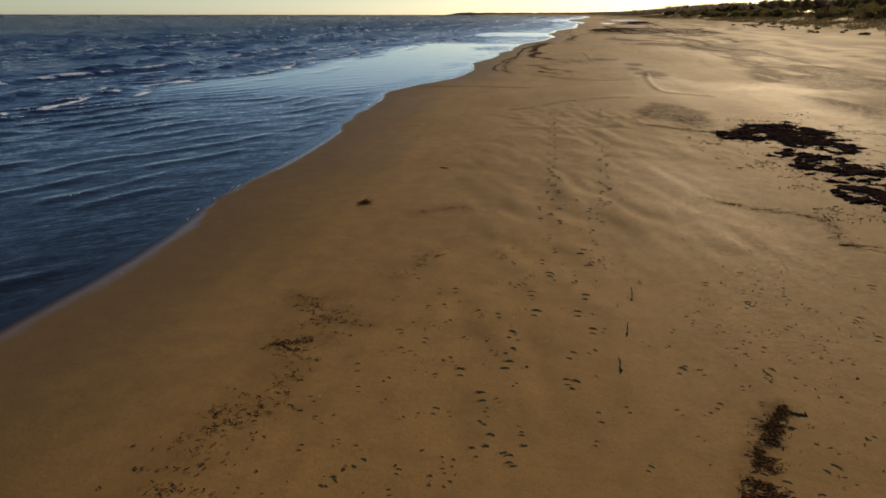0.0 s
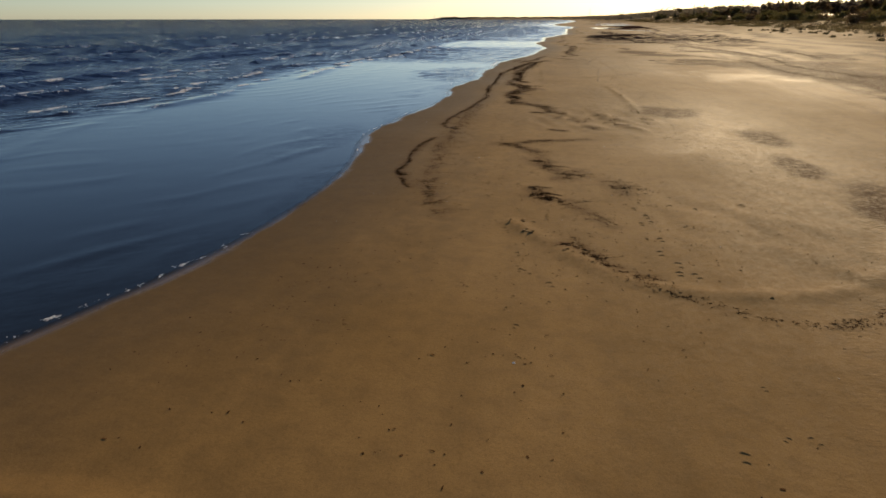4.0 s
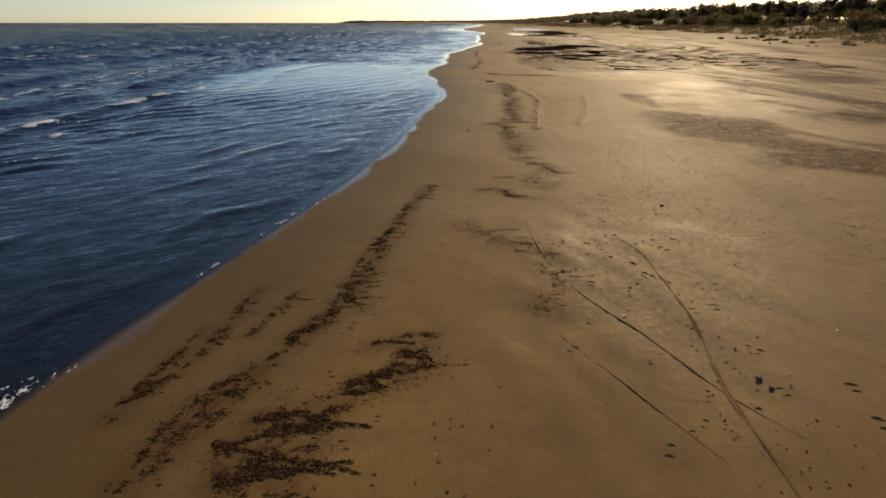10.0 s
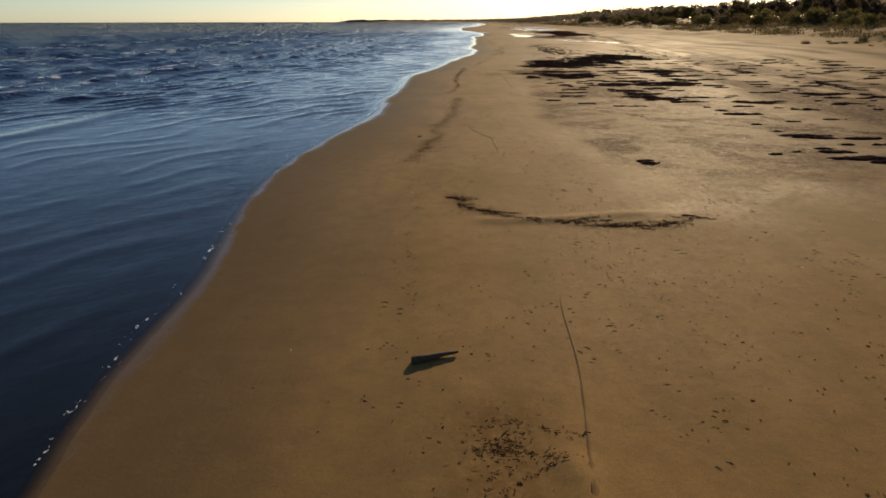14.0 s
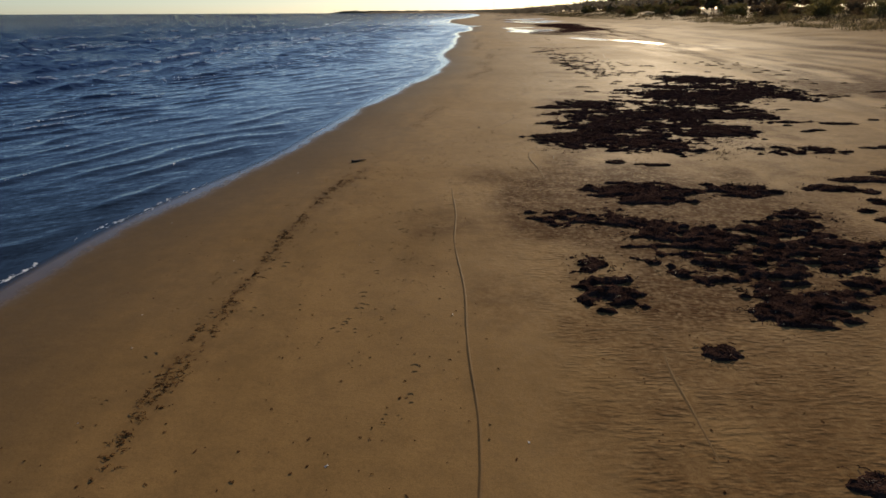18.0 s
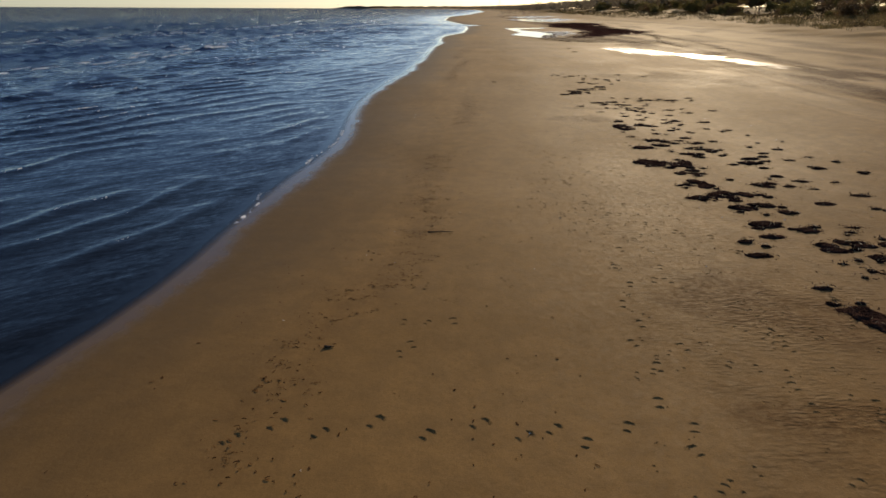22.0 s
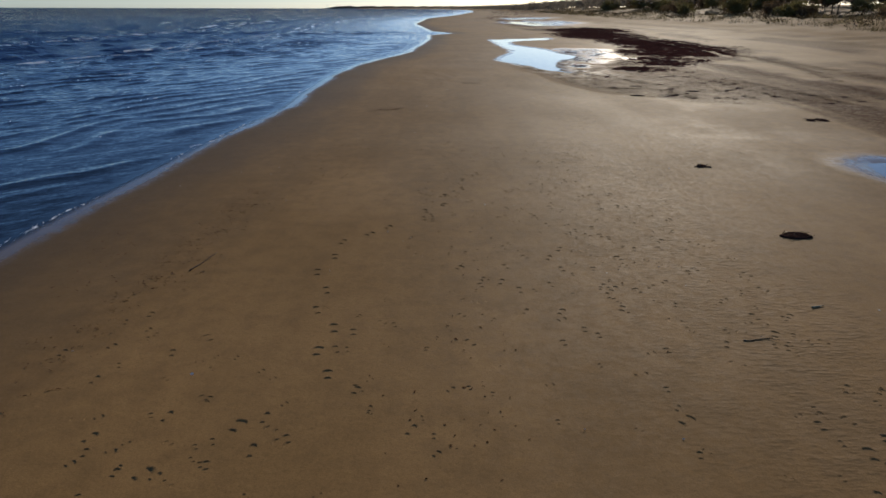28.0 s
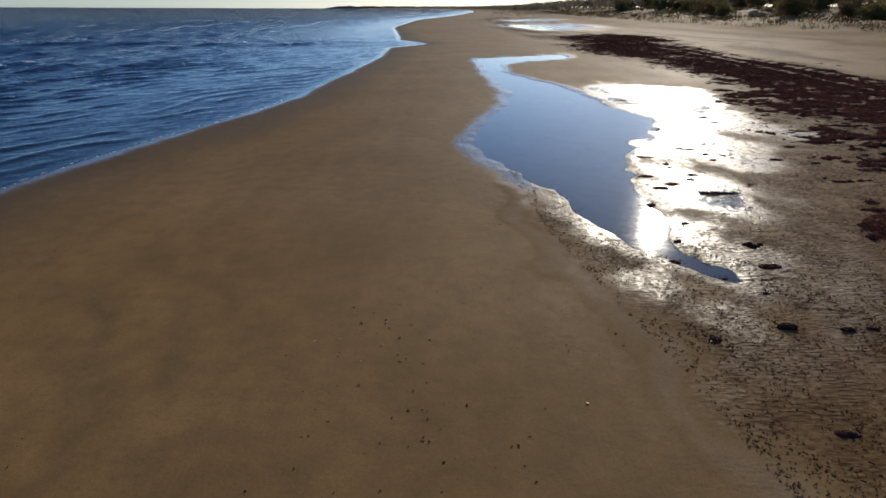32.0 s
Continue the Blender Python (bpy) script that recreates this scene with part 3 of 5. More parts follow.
    (0.25, 200, [(17.3, 150.0), (19.5, 149.5)]), (0.9, 110, [(46.7, 351.6), (43.6, 297.9), (40.6, 273.5), (38.0, 255.0)]), (0.6, 120, [(45.4, 335.2), (44.0, 313.0), (39.7, 295.7), (38.0, 282.0)]),
    (0.4, 100, [(35.5, 299.4), (36.0, 293.5), (36.3, 289.2)]), (0.5, 100, [(26.3, 307.8), (29.5, 299.3), (32.2, 295.6)]), (0.8, 90, [(24.3, 84.7), (22.0, 52.6), (21.1, 44.4), (20.0, 36.0)]),
    (0.16, 170, [(4.0, 25.5), (5.7, 24.5), (7.3, 23.1)]), (0.2, 110, [(3.9, 15.0), (4.8, 14.4), (5.9, 13.8), (5.8, 12.1)]), (0.2, 60, [(0.8, 32.2), (1.9, 33.3), (3.2, 34.2), (4.4, 34.6)]),
    (0.25, 220, [(26.8, 297.0), (29.1, 296.4), (29.6, 293.3)])]
WRACK_I = [
    (0.34, 190, [(-2.4, 87.8), (-2.4, 80.8), (-2.5, 76.4), (-1.4, 73.7), (-2.0, 71.7), (-2.2, 69.4), (-1.9, 68.1), (-2.0, 66.7), (-0.8, 66.1), (-0.3, 65.1), (-0.2, 63.7)]),
    (0.30, 200, [(-2.4, 76.1), (-1.4, 75.3), (-1.8, 74.2), (-1.1, 73.8), (-0.5, 73.3)]), (0.26, 300, [(-1.1, 72.7), (-1.9, 71.8), (-2.2, 71.1), (-1.7, 70.8)]),
    # the strokes of 50 to 60 bits a metre stand in for shaded rills
    (0.30, 420, [(-2.2, 70.1), (-2.0, 69.8), (-2.1, 69.1), (-1.9, 68.8), (-1.95, 68.4)]), (0.14, 60, [(0.3, 62.6), (-0.1, 61.8)]), (0.14, 60, [(0.7, 62.2), (0.6, 61.6)]),
    (0.14, 60, [(1.4, 62.1), (1.2, 61.0)]), (0.14, 50, [(2.7, 62.9), (2.6, 61.6)]), (0.14, 50, [(2.4, 61.8), (2.0, 60.9)]), (0.16, 50, [(3.7, 62.3), (3.6, 60.4)])]
WRACK_J = [
    (0.18, 520, [(-0.9, 50.1), (-0.6, 49.7)]), (0.22, 480, [(-0.9, 49.5), (-0.5, 49.1)]), (0.35, 260, [(-2.0, 55.9), (-1.5, 55.6), (-0.9, 54.8)]), (0.3, 200, [(-0.9, 53.5), (-0.3, 52.3)]),
    (0.3, 160, [(-0.2, 51.2), (0.4, 52.2)]), (0.3, 160, [(1.1, 51.1), (1.4, 49.9)]), (0.22, 260, [(-0.9, 63.7), (-0.6, 63.5)]), (0.22, 420, [(-0.05, 59.0), (0.25, 58.8)]), (0.25, 200, [(1.2, 59.8), (1.5, 59.4)]),
    (0.2, 160, [(2.5, 60.6), (2.8, 60.2)]), (0.2, 150, [(0.8, 61.4), (1.0, 61.1)]), (0.14, 420, [(2.0, 4.6), (2.1, 5.0), (2.4, 5.7), (2.75, 6.3)]), (0.12, 160, [(-3.4, 6.8), (-2.8, 7.0)]),
    (0.3, 90, [(-3.6, 8.2), (-2.5, 7.6)]), (0.35, 50, [(-2.4, 9.3), (-1.8, 10.8)]), (0.35, 50, [(-2.7, 12.8), (-1.6, 13.4)])]
WRACK_K = [
    (0.10, 130, [(-2.46, 102.19), (-2.58, 101.17)]),
    (0.10, 130, [(-1.8, 102.08), (-2.18, 100.65)]),
    (0.10, 130, [(-1.13, 101.37), (-1.52, 100.5), (-1.74, 99.9), (-2.35, 98.93), (-2.53, 97.99)]),
    (0.10, 130, [(-0.52, 105.43), (-0.98, 103.46), (-1.05, 102.2), (-0.72, 101.47)]),
    (0.10, 130, [(-2.86, 100.82), (-3.04, 99.76), (-3.13, 98.71)]),
    (0.10, 130, [(-2.5, 101.17), (-2.74, 99.9), (-3.02, 99.14)]),
    (0.10, 130, [(-1.35, 101.18), (-1.6, 100.19), (-1.86, 99.15), (-2.01, 98.52)]),
    (0.16, 300, [(0.32, 100.67), (-0.43, 100.35)]),
    (0.16, 300, [(0.06, 99.65), (-0.47, 99.52), (-0.57, 99.27)]),
    (0.16, 300, [(0.03, 100.2), (0.41, 99.78)]),
    (0.16, 300, [(-0.36, 99.16), (-0.9, 98.94), (-1.53, 98.72)]),
    (0.16, 300, [(-1.3, 98.53), (-1.68, 98.25), (-1.6, 97.68)])]
WRACK = WRACK_K + WRACK_I + WRACK_J + WRACK_H + WRACK_A + WRACK_B + WRACK_C + WRACK_D + WRACK_E + WRACK_F + WRACK_G

# dark bands of old wrack on the upper beach: width, path
BANDS = [(1.9, [(15.0, 46.0), (15.8, 51.0), (18.4, 61.0), (19.9, 73.0), (21.8, 88.0), (23.2, 98.0), (23.6, 107.0), (23.3, 117.0), (22.2, 127.0), (20.3, 138.0)]),
         (0.5, [(27.8, 105.8), (29.1, 111.4), (29.6, 116.6), (30.2, 121.3), (30.0, 130.4), (30.5, 138.0), (31.9, 148.4), (34.5, 164.5)]), (0.6, [(17.6, 110.5), (13.8, 113.8), (11.8, 116.9)]), (0.7, [(22.3, 115.7), (21.3, 123.8), (19.1, 131.5)]),
         (0.9, [(39.9, 116.4), (35.1, 119.4), (31.3, 122.8), (34.2, 149.4), (36.6, 176.2), (35.9, 221.4)]), (0.7, [(30.0, 60.0), (31.5, 92.0), (29.0, 118.0)]),
         (0.8, [(27.0, 150.0), (29.0, 180.0), (31.0, 215.0), (36.0, 262.0), (41.0, 300.0)]), (0.6, [(33.0, 190.0), (36.5, 225.0), (41.0, 270.0), (46.0, 320.0)])]

# ---- the weedy flats beside the pool ----
def flats_edge(y):
    """The x at which the weedy flats beside the pool begin."""
    return np.interp(y, [290, 292.5, 295.3, 299, 303.5, 308.5, 313.5, 318, 322, 330], [31.0, 28.8, 26.4, 25.0, 24.5, 23.7, 23.4, 26.5, 27.5, 30.0])


def ripple_edge(y):
    """The x past which the sand lies in small dark ripples."""
    return np.interp(y, [140, 150, 156.4, 158, 161, 170, 177, 179, 181, 186.5, 188, 190.7, 196.4, 198.4, 200, 210, 223.6, 228, 241.5, 243.2, 245.6, 252, 262, 290],
                     [13, 8.8, 8.0, 7.8, 7.7, 8.6, 8.9, 9.3, 8.9, 9.3, 9.6, 10.6, 10.8, 11.1, 11.8, 13.5, 14.8, 15.3, 15.8, 16.4, 17.8, 18.5, 22, 31])


# ---- ground: one sheet from the sea bed to the horizon ----
rows = np.concatenate([-np.geomspace(400, 8, 10), np.arange(-4, 2, 0.6), np.arange(2, 335, 0.16), 335 + np.geomspace(0.3, 4200, 90)])
cols = np.concatenate([-np.geomspace(4000, 90, 8), -np.geomspace(80, 1.8, 22), np.arange(-1.6, 16, 0.14), 16 + np.geomspace(0.15, 70, 95), np.geomspace(92, 4300, 26)])
GY, GU = np.meshgrid(rows, cols, indexing="ij")
GX = GU + shore(GY)
gx, gy, gu = GX.ravel(), GY.ravel(), GU.ravel()
me = mesh_of("ground", np.stack([gx, gy, ground_z(gx, gy)], 1), grid_faces(*GX.shape), [SAND])
edge = gu + (fbm(gx * 0.8, gy * 0.35, 21, 3) - 0.5) * 1.6
# damp sand by the water, reaching further inland to stand in for lens vignetting
wet = 0.95 * smooth(5.2, 0.3, edge)
film = 1.0 * smooth(0.16 + 0.55 * smooth(145, 170, gy), 0.0, gu + 0.5 * (fbm(gy / 1.6, gy * 0, 53, 3) - 0.5))
film = np.maximum(film, 0.15 * blobs(gx, gy, DAMP, 22, 0.8) * (0.35 + 0.8 * fbm(gx / 1.5, gy / 1.5, 28, 3)))
GLINTS = [(6.5, 39.6, 0.8, 2.4), (6.0, 41.2, 0.5, 1.8), (8.6, 43.0, 0.45, 4.0), (6.4, 35.6, 2.2, 0.5), (15.0, 117.5, 0.9, 3.0), (9.8, 86.0, 1.0, 2.4), (14.0, 147.0, 2.6, 1.0), (4.6, 63.5, 0.35, 1.6)]
film = np.maximum(film, 0.21 * blobs(gx, gy, GLINTS, 77, 1.3) * (0.4 + 0.9 * fbm(gx / 0.8, gy / 1.2, 78, 4)))
wide = [(x, y, rx * 1.25 + 0.4, ry * 1.1 + 0.5) for x, y, rx, ry in STRIP + FAR_POOL]
film = np.maximum(film, 0.9 * blobs(gx, gy, wide, 23, 0.35))
film = np.maximum(film, 0.9 * smooth(-0.7, -0.1, pool_reach(gx, gy)))
film = np.maximum(film, 0.08 * smooth(0.42, 0.66, fbm(gx / 6, gy / 15, 24, 3)) * smooth(6, 9, gu) * smooth(34, 24, gu))
wet = np.maximum(wet, 0.8 * film)
wet = np.maximum(wet, 0.24 * smooth(0.35, 0.65, fbm(gx / 7, gy / 16, 24, 3)) * smooth(34, 22, gu))
silt = np.maximum(blobs(gx, gy, SILT, 25, 0.7), 0.6 * blobs(gx, gy, SILT_FAR, 26, 0.9)) * 0.8
band = 17 + 9 * fbm(gy / 40, gy * 0, 29, 2)
silt = np.maximum(silt, 0.95 * smooth(0.48, 0.60, fbm(gx / 3.0, gy / 11, 27, 4)) * smooth(band, band + 3, gu) * smooth(band + 15, band + 8, gu))
silt = np.maximum(silt, 0.85 * smooth(0.48, 0.60, fbm(gu / 0.7, gy / 28, 38, 4)) * smooth(18, 24, gu) * smooth(56, 46, gu) * (0.4 + 0.8 * vn(gx / 5, gy / 12, 39)))
rip = np.clip(blobs(gx, gy, SILT, 31, 0.5) + blobs(gx, gy, SILT_FAR, 31, 0.5) + 0.55 * smooth(9, 13, gu) * smooth(0.45, 0.6, fbm(gx / 5, gy / 9, 32, 3)) * smooth(30, 24, gu), 0, 1)
line = np.zeros(gx.shape)
for width, dense, path in WRACK:
    p = spline(path, 0.25)
    near = np.flatnonzero((gy > p[:, 1].min() - 1) & (gy < p[:, 1].max() + 1) & (gx > p[:, 0].min() - 2) & (gx < p[:, 0].max() + 2))
    if len(near):
        d = np.full(len(near), 9.0)
        for a in range(0, len(near), 4000):
            k = near[a:a + 4000]
            d[a:a + 4000] = np.sqrt(((gx[k, None] - p[None, :, 0]) ** 2 + (gy[k, None] - p[None, :, 1]) ** 2).min(1))
        line[near] = np.maximum(line[near], min(1, dense / 130) * smooth(width * 1.5 + 0.1, 0.02, d))
for width, path in BANDS:
    p = spline(path, 0.5)
    near = np.flatnonzero((gy > p[:, 1].min() - 2) & (gy < p[:, 1].max() + 2) & (np.abs(gx - np.interp(gy, p[:, 1], p[:, 0])) < 6))
    d = np.abs(gx[near] - np.interp(gy[near], p[:, 1], p[:, 0])) + 1.6 * (fbm(gx[near] / 1.3, gy[near] / 5, 57, 3) - 0.5)
    silt[near] = np.maximum(silt[near], 0.95 * smooth(width * 1.2, width * 0.3, d) * smooth(0.30, 0.52, fbm(gx[near] / 0.9, gy[near] / 6, 58, 3)))
silt = np.maximum(silt, 0.55 * line * (0.4 + 0.9 * fbm(gx / 0.25, gy / 0.6, 33, 2)))
inland = gx - flats_edge(gy) + 1.2 * (fbm(gx / 1.3, gy / 1.3, 35, 3) - 0.5)
flats = smooth(-0.1, 0.7, inland) * smooth(290, 294, gy) * smooth(336, 326, gy) * smooth(16, 11, inland)
silt = np.maximum(silt, 0.62 * flats * smooth(0.16, 0.46, fbm(gx / 0.8, gy / 0.9, 36, 4)))
glare = blobs(gx, gy, [(32.0, 326.0, 3.4, 8.5), (29.8, 318.0, 2.2, 4.8), (28.0, 311.5, 1.4, 3.2), (34.4, 267.6, 1.8, 4.0), (36.4, 261.0, 1.4, 4.5)], 69, 0.6)
silt *= 1 - 0.6 * glare
film = np.maximum(film * (1 - 0.6 * flats), glare * (0.55 + 0.6 * fbm(gx / 0.9, gy / 1.4, 70, 4)))
film = np.maximum(film, 0.62 * flats * smooth(0.30, 0.60, fbm(gx / 0.8, gy / 1.2, 37, 4)) * smooth(8, 2.5, inland) * smooth(299, 309, gy))
rippled = smooth(-0.2, 1.0, gx - ripple_edge(gy) + 1.2 * (fbm(gx / 1.2, gy / 1.6, 75, 3) - 0.5)) * smooth(143, 152, gy) * smooth(284, 262, gy) * smooth(15, 10, gx - ripple_edge(gy))
silt = np.maximum(silt, 0.5 * blobs(gx, gy, [(20.0, 163.0, 9.0, 13.0), (24.0, 178.0, 9.0, 12.0)], 79, 0.9) * smooth(0.34, 0.62, fbm(gx / 2.0, gy / 1.6, 80, 4)))
rip = np.maximum(rip, rippled * (0.95 - 0.55 * smooth(196, 212, gy)))
silt = np.maximum(silt, rippled * (0.10 + 0.28 * smooth(178, 166, gy) + 0.50 * 0.8 * smooth(0.44, 0.66, fbm(gx / 1.3, gy / 1.0, 76, 4)) * smooth(225, 200, gy)))
rip = np.maximum(rip, 0.9 * flats)
crust = 0.7 * np.exp(-((inland + 0.25) / 0.3) ** 2) * smooth(290, 296, gy) * smooth(318, 312, gy)
layer(me, "wet", wet)
layer(me, "film", film)
layer(me, "silt", silt)
layer(me, "rip", rip)
layer(me, "pale", 0.22 * smooth(38, 56, gu) * smooth(90, 66, gu) * (0.5 + 0.5 * vn(gx / 4, gy / 9, 34)) + crust)
ground = tagged(new("ground", me), "wide damp brown sand beach rising to pale dunes", "beach", kind="structure")

# ---- sea ----
rows = np.concatenate([-np.geomspace(1500, 12, 14), np.arange(-10, 130, 0.28), np.arange(130, 340, 0.3), 340 + np.geomspace(0.4, 4200, 170)])
cols = np.concatenate([-np.geomspace(4300, 130, 14), -np.geomspace(120, 16, 110), np.arange(-15.9, 0.8, 0.16)])
SY, SU = np.meshgrid(rows, cols, indexing="ij")
SX = SU + shore(SY)
sx, sy, su = SX.ravel(), SY.ravel(), SU.ravel()
bed = ground_z(sx, sy)
calm = np.clip(smooth(-17, -13, su - 4 * (fbm(sy / 14, sx / 30, 41, 2) - 0.5)) * smooth(24, 40, sy) * smooth(106, 94, sy), 0, 1)
calm = np.maximum(calm, 0.85 * smooth(-19, -15, su - 5 * (fbm(sy / 9, sx / 20, 55, 2) - 0.5)) * smooth(124, 136, sy) * smooth(168, 156, sy))
calm = np.maximum(calm, 0.45 * smooth(-13, -4, su + 5 * (fbm(sy / 18, sy * 0, 42, 2) - 0.5)))
rough_patch = smooth(1.3, 0.6, np.sqrt(((su + 2.2) / 2.4) ** 2 + ((sy - 85.5) / 6.5) ** 2) + 1.2 * (fbm(sx / 1.0, sy / 2.0, 56, 3) - 0.5))
calm = np.maximum(calm * (1 - 0.55 * rough_patch), smooth(-0.9, -0.2, su))
calm *= 1 - 0.15 * smooth(0.50, 0.60, fbm(sx / 1.6, sy / 3.2, 54, 3)) * smooth(-3.6, -1.5, su)
far = smooth(900, 200, sy) * smooth(-400, -60, su)
live = 1 - 0.93 * calm
z = np.zeros(sx.shape)
swell = smooth(-8, -24, su)
phase = (su + 0.05 * sy + 2.6 * fbm(sx / 10, sy / 16, 43, 3)) / 4.6
crest = (0.5 + 0.5 * np.sin(2 * np.pi * phase)) ** 6
group = smooth(0.44, 0.62, fbm(sx / 4, sy / 6, 44, 3))
z += (0.30 * swell * (0.12 + group) * crest + 0.05 * swell * (fbm(sx / 1.1, sy / 2.2, 45, 3) - 0.5)) * far
near_phase = (0.84 * sx - 0.5 * sy + 4.0 * fbm(sx / 6, sy / 7, 46, 3)) / 1.5
ridge = (0.5 + 0.5 * np.sin(2 * np.pi * near_phase)) ** 6
near = smooth(-24, -16, su) * smooth(-0.4, -1.6, su)
seg = smooth(0.40, 0.60, fbm(sx / 2.2, sy / 2.6, 47, 3))
z += 0.09 * near * live * ridge * seg
z += 0.05 * live * far * smooth(0, -1.6, su) * (fbm(sx / 0.95, sy / 0.7, 48, 3) - 0.5)
belts = np.exp(-((su + 15.5) / 2.2) ** 2) * smooth(150, 120, sy) + np.exp(-((su + 25) / 3.0) ** 2) + np.exp(-((su + 47) / 5.0) ** 2) + 0.5 * np.exp(-((su + 72) / 6.0) ** 2)
foam = 1.3 * smooth(0.5, 0.97, crest) * np.clip(belts * 1.5, 0, 1) * smooth(0.48, 0.60, fbm(sx / 1.0, sy / 1.2, 49, 4))
foam = np.maximum(foam, 0.85 * smooth(0.8, 1, ridge) * near * seg * smooth(0.52, 0.64, fbm(sx / 1.2, sy / 1.8, 50, 2)) * live)
small = (0.5 + 0.5 * np.sin(2 * np.pi * (su + 0.06 * sy + 2.2 * fbm(sx / 5, sy / 7, 73, 3)) / 2.9)) ** 5
foam = np.maximum(foam, 1.3 * smooth(0.5, 0.95, small) * np.clip(belts * 1.6, 0, 1) * smooth(0.52, 0.60, fbm(sx / 1.6, sy / 1.6, 74, 3)))
z += 0.10 * small * np.clip(belts, 0, 1) * smooth(0.48, 0.60, fbm(sx / 1.6, sy / 1.6, 74, 3)) * far
edge_line = -0.18 + 0.5 * (fbm(sy / 1.3, sy * 0, 51, 3) - 0.5)
foam = np.maximum(foam, (0.48 + 0.12 * smooth(165, 180, sy)) * np.exp(-((su - edge_line) / 0.13) ** 2) * smooth(0.35, 0.6, fbm(sy / 3, sy * 0, 52, 3)))
foam = np.maximum(foam, 0.72 * np.exp(-((su + 0.35) / 0.34) ** 2) * smooth(91, 95, sy) * smooth(101, 98.5, sy))
foam = np.maximum(foam, 0.42 * np.exp(-((su + 0.9) / 0.7) ** 2) * smooth(75, 77, sy) * smooth(81, 79.5, sy))
z = SEA + z * smooth(0.6, -1.0, su)
me = mesh_of("sea", np.stack([sx, sy, z], 1), grid_faces(*SX.shape), [WATER])
layer(me, "depth", np.clip(z - bed, 0, 5))
layer(me, "foam", np.clip(foam, 0, 1))
layer(me, "calm", calm)
tagged(new("sea_water", me), "blue rippled sea with white breakers and a calm shallow edge", "sea", kind="structure")


def puddle(items, level, name_label):
    a = np.array(items)
    x0, x1 = (a[:, 0] - a[:, 2] * 1.4).min(), (a[:, 0] + a[:, 2] * 1.4).max()
    y0, y1 = (a[:, 1] - a[:, 3] * 1.4).min(), (a[:, 1] + a[:, 3] * 1.4).max()
    X, Y = np.meshgrid(np.linspace(x0, x1, 110), np.linspace(y0, y1, 220))
    zb = ground_z(X.ravel(), Y.ravel())
    f = grid_faces(*X.shape)
    f = f[(zb[f] < level + 0.004).any(1)]
    me = mesh_of("puddle", np.stack([X.ravel(), Y.ravel(), np.full(X.size, level)], 1), f, [PUDDLE])
    layer(me, "depth", np.clip((level - zb) * 2.2, 0, 5))
    return tagged(new("puddle", me), name_label, "puddle", kind="structure")


puddle([(28.0, 332.0, 7.0, 22.0)], -0.012, "still pool of water reflecting the sky on the sand")
puddle(STRIP, -0.005, "long shallow film of water glinting on wet sand")
puddle(FAR_POOL, -0.06, "far shallow pool lying along the beach")

# ---- seaweed clumps ----
CLUMPS_A = [(7.9, 16.1, 0.68, 1.2), (8.3, 18.7, 1.24, 2.4), (7.5, 23.7, 1.41, 0.92), (8.9, 24.0, 1.44, 2.6), (11.3, 168.1, 0.33, 0.19), (10.7, 168.1, 0.40, 0.26), (11.9, 169.7, 0.32, 0.1), (11.2, 169.8, 0.81, 0.35), (11.1, 171.3, 0.1, 0.18), (12.3, 171.5, 0.17, 0.15), (14.1, 171.6, 0.29, 0.44), (11.7, 171.6, 0.33, 0.34), (11.9, 173.4, 0.17, 0.27), (11.7, 174.3, 0.36, 0.49), (15.2, 174.8, 1.09, 1.0), (13.5, 175.3, 0.28, 0.35), (10.9, 175.6, 0.43, 0.27), (13.1, 175.7, 0.39, 0.27), (11.7, 176.2, 0.21, 0.22), (16.7, 177.1, 1.28, 0.55), (11.3, 178.6, 0.26, 0.25), (12.8, 179.7, 0.65, 0.46)]
CLUMPS_B = [(10.2, 180.6, 0.52, 0.68), (14.5, 180.9, 0.46, 1.01), (10.3, 181.6, 0.34, 0.41), (12.6, 182.3, 1.23, 1.56), (14.4, 182.5, 1.46, 1.18), (10.8, 184.1, 1.07, 0.61), (21.8, 185.6, 1.70, 0.87), (12.6, 186.0, 1.49, 0.74), (18.0, 186.1, 0.27, 0.30), (11.7, 186.2, 0.51, 0.42), (15.0, 186.2, 0.82, 0.65), (12.9, 186.5, 0.60, 0.57), (21.0, 187.3, 2.05, 0.85), (13.8, 188.9, 0.48, 0.17), (12.8, 189.2, 0.26, 0.22), (18.6, 190.7, 1.57, 0.66), (11.9, 192.2, 0.97, 1.05), (14.3, 192.3, 1.82, 1.71), (17.5, 194.5, 1.13, 1.91), (13.1, 195.2, 1.09, 0.39), (12.1, 196.0, 0.49, 0.22)]
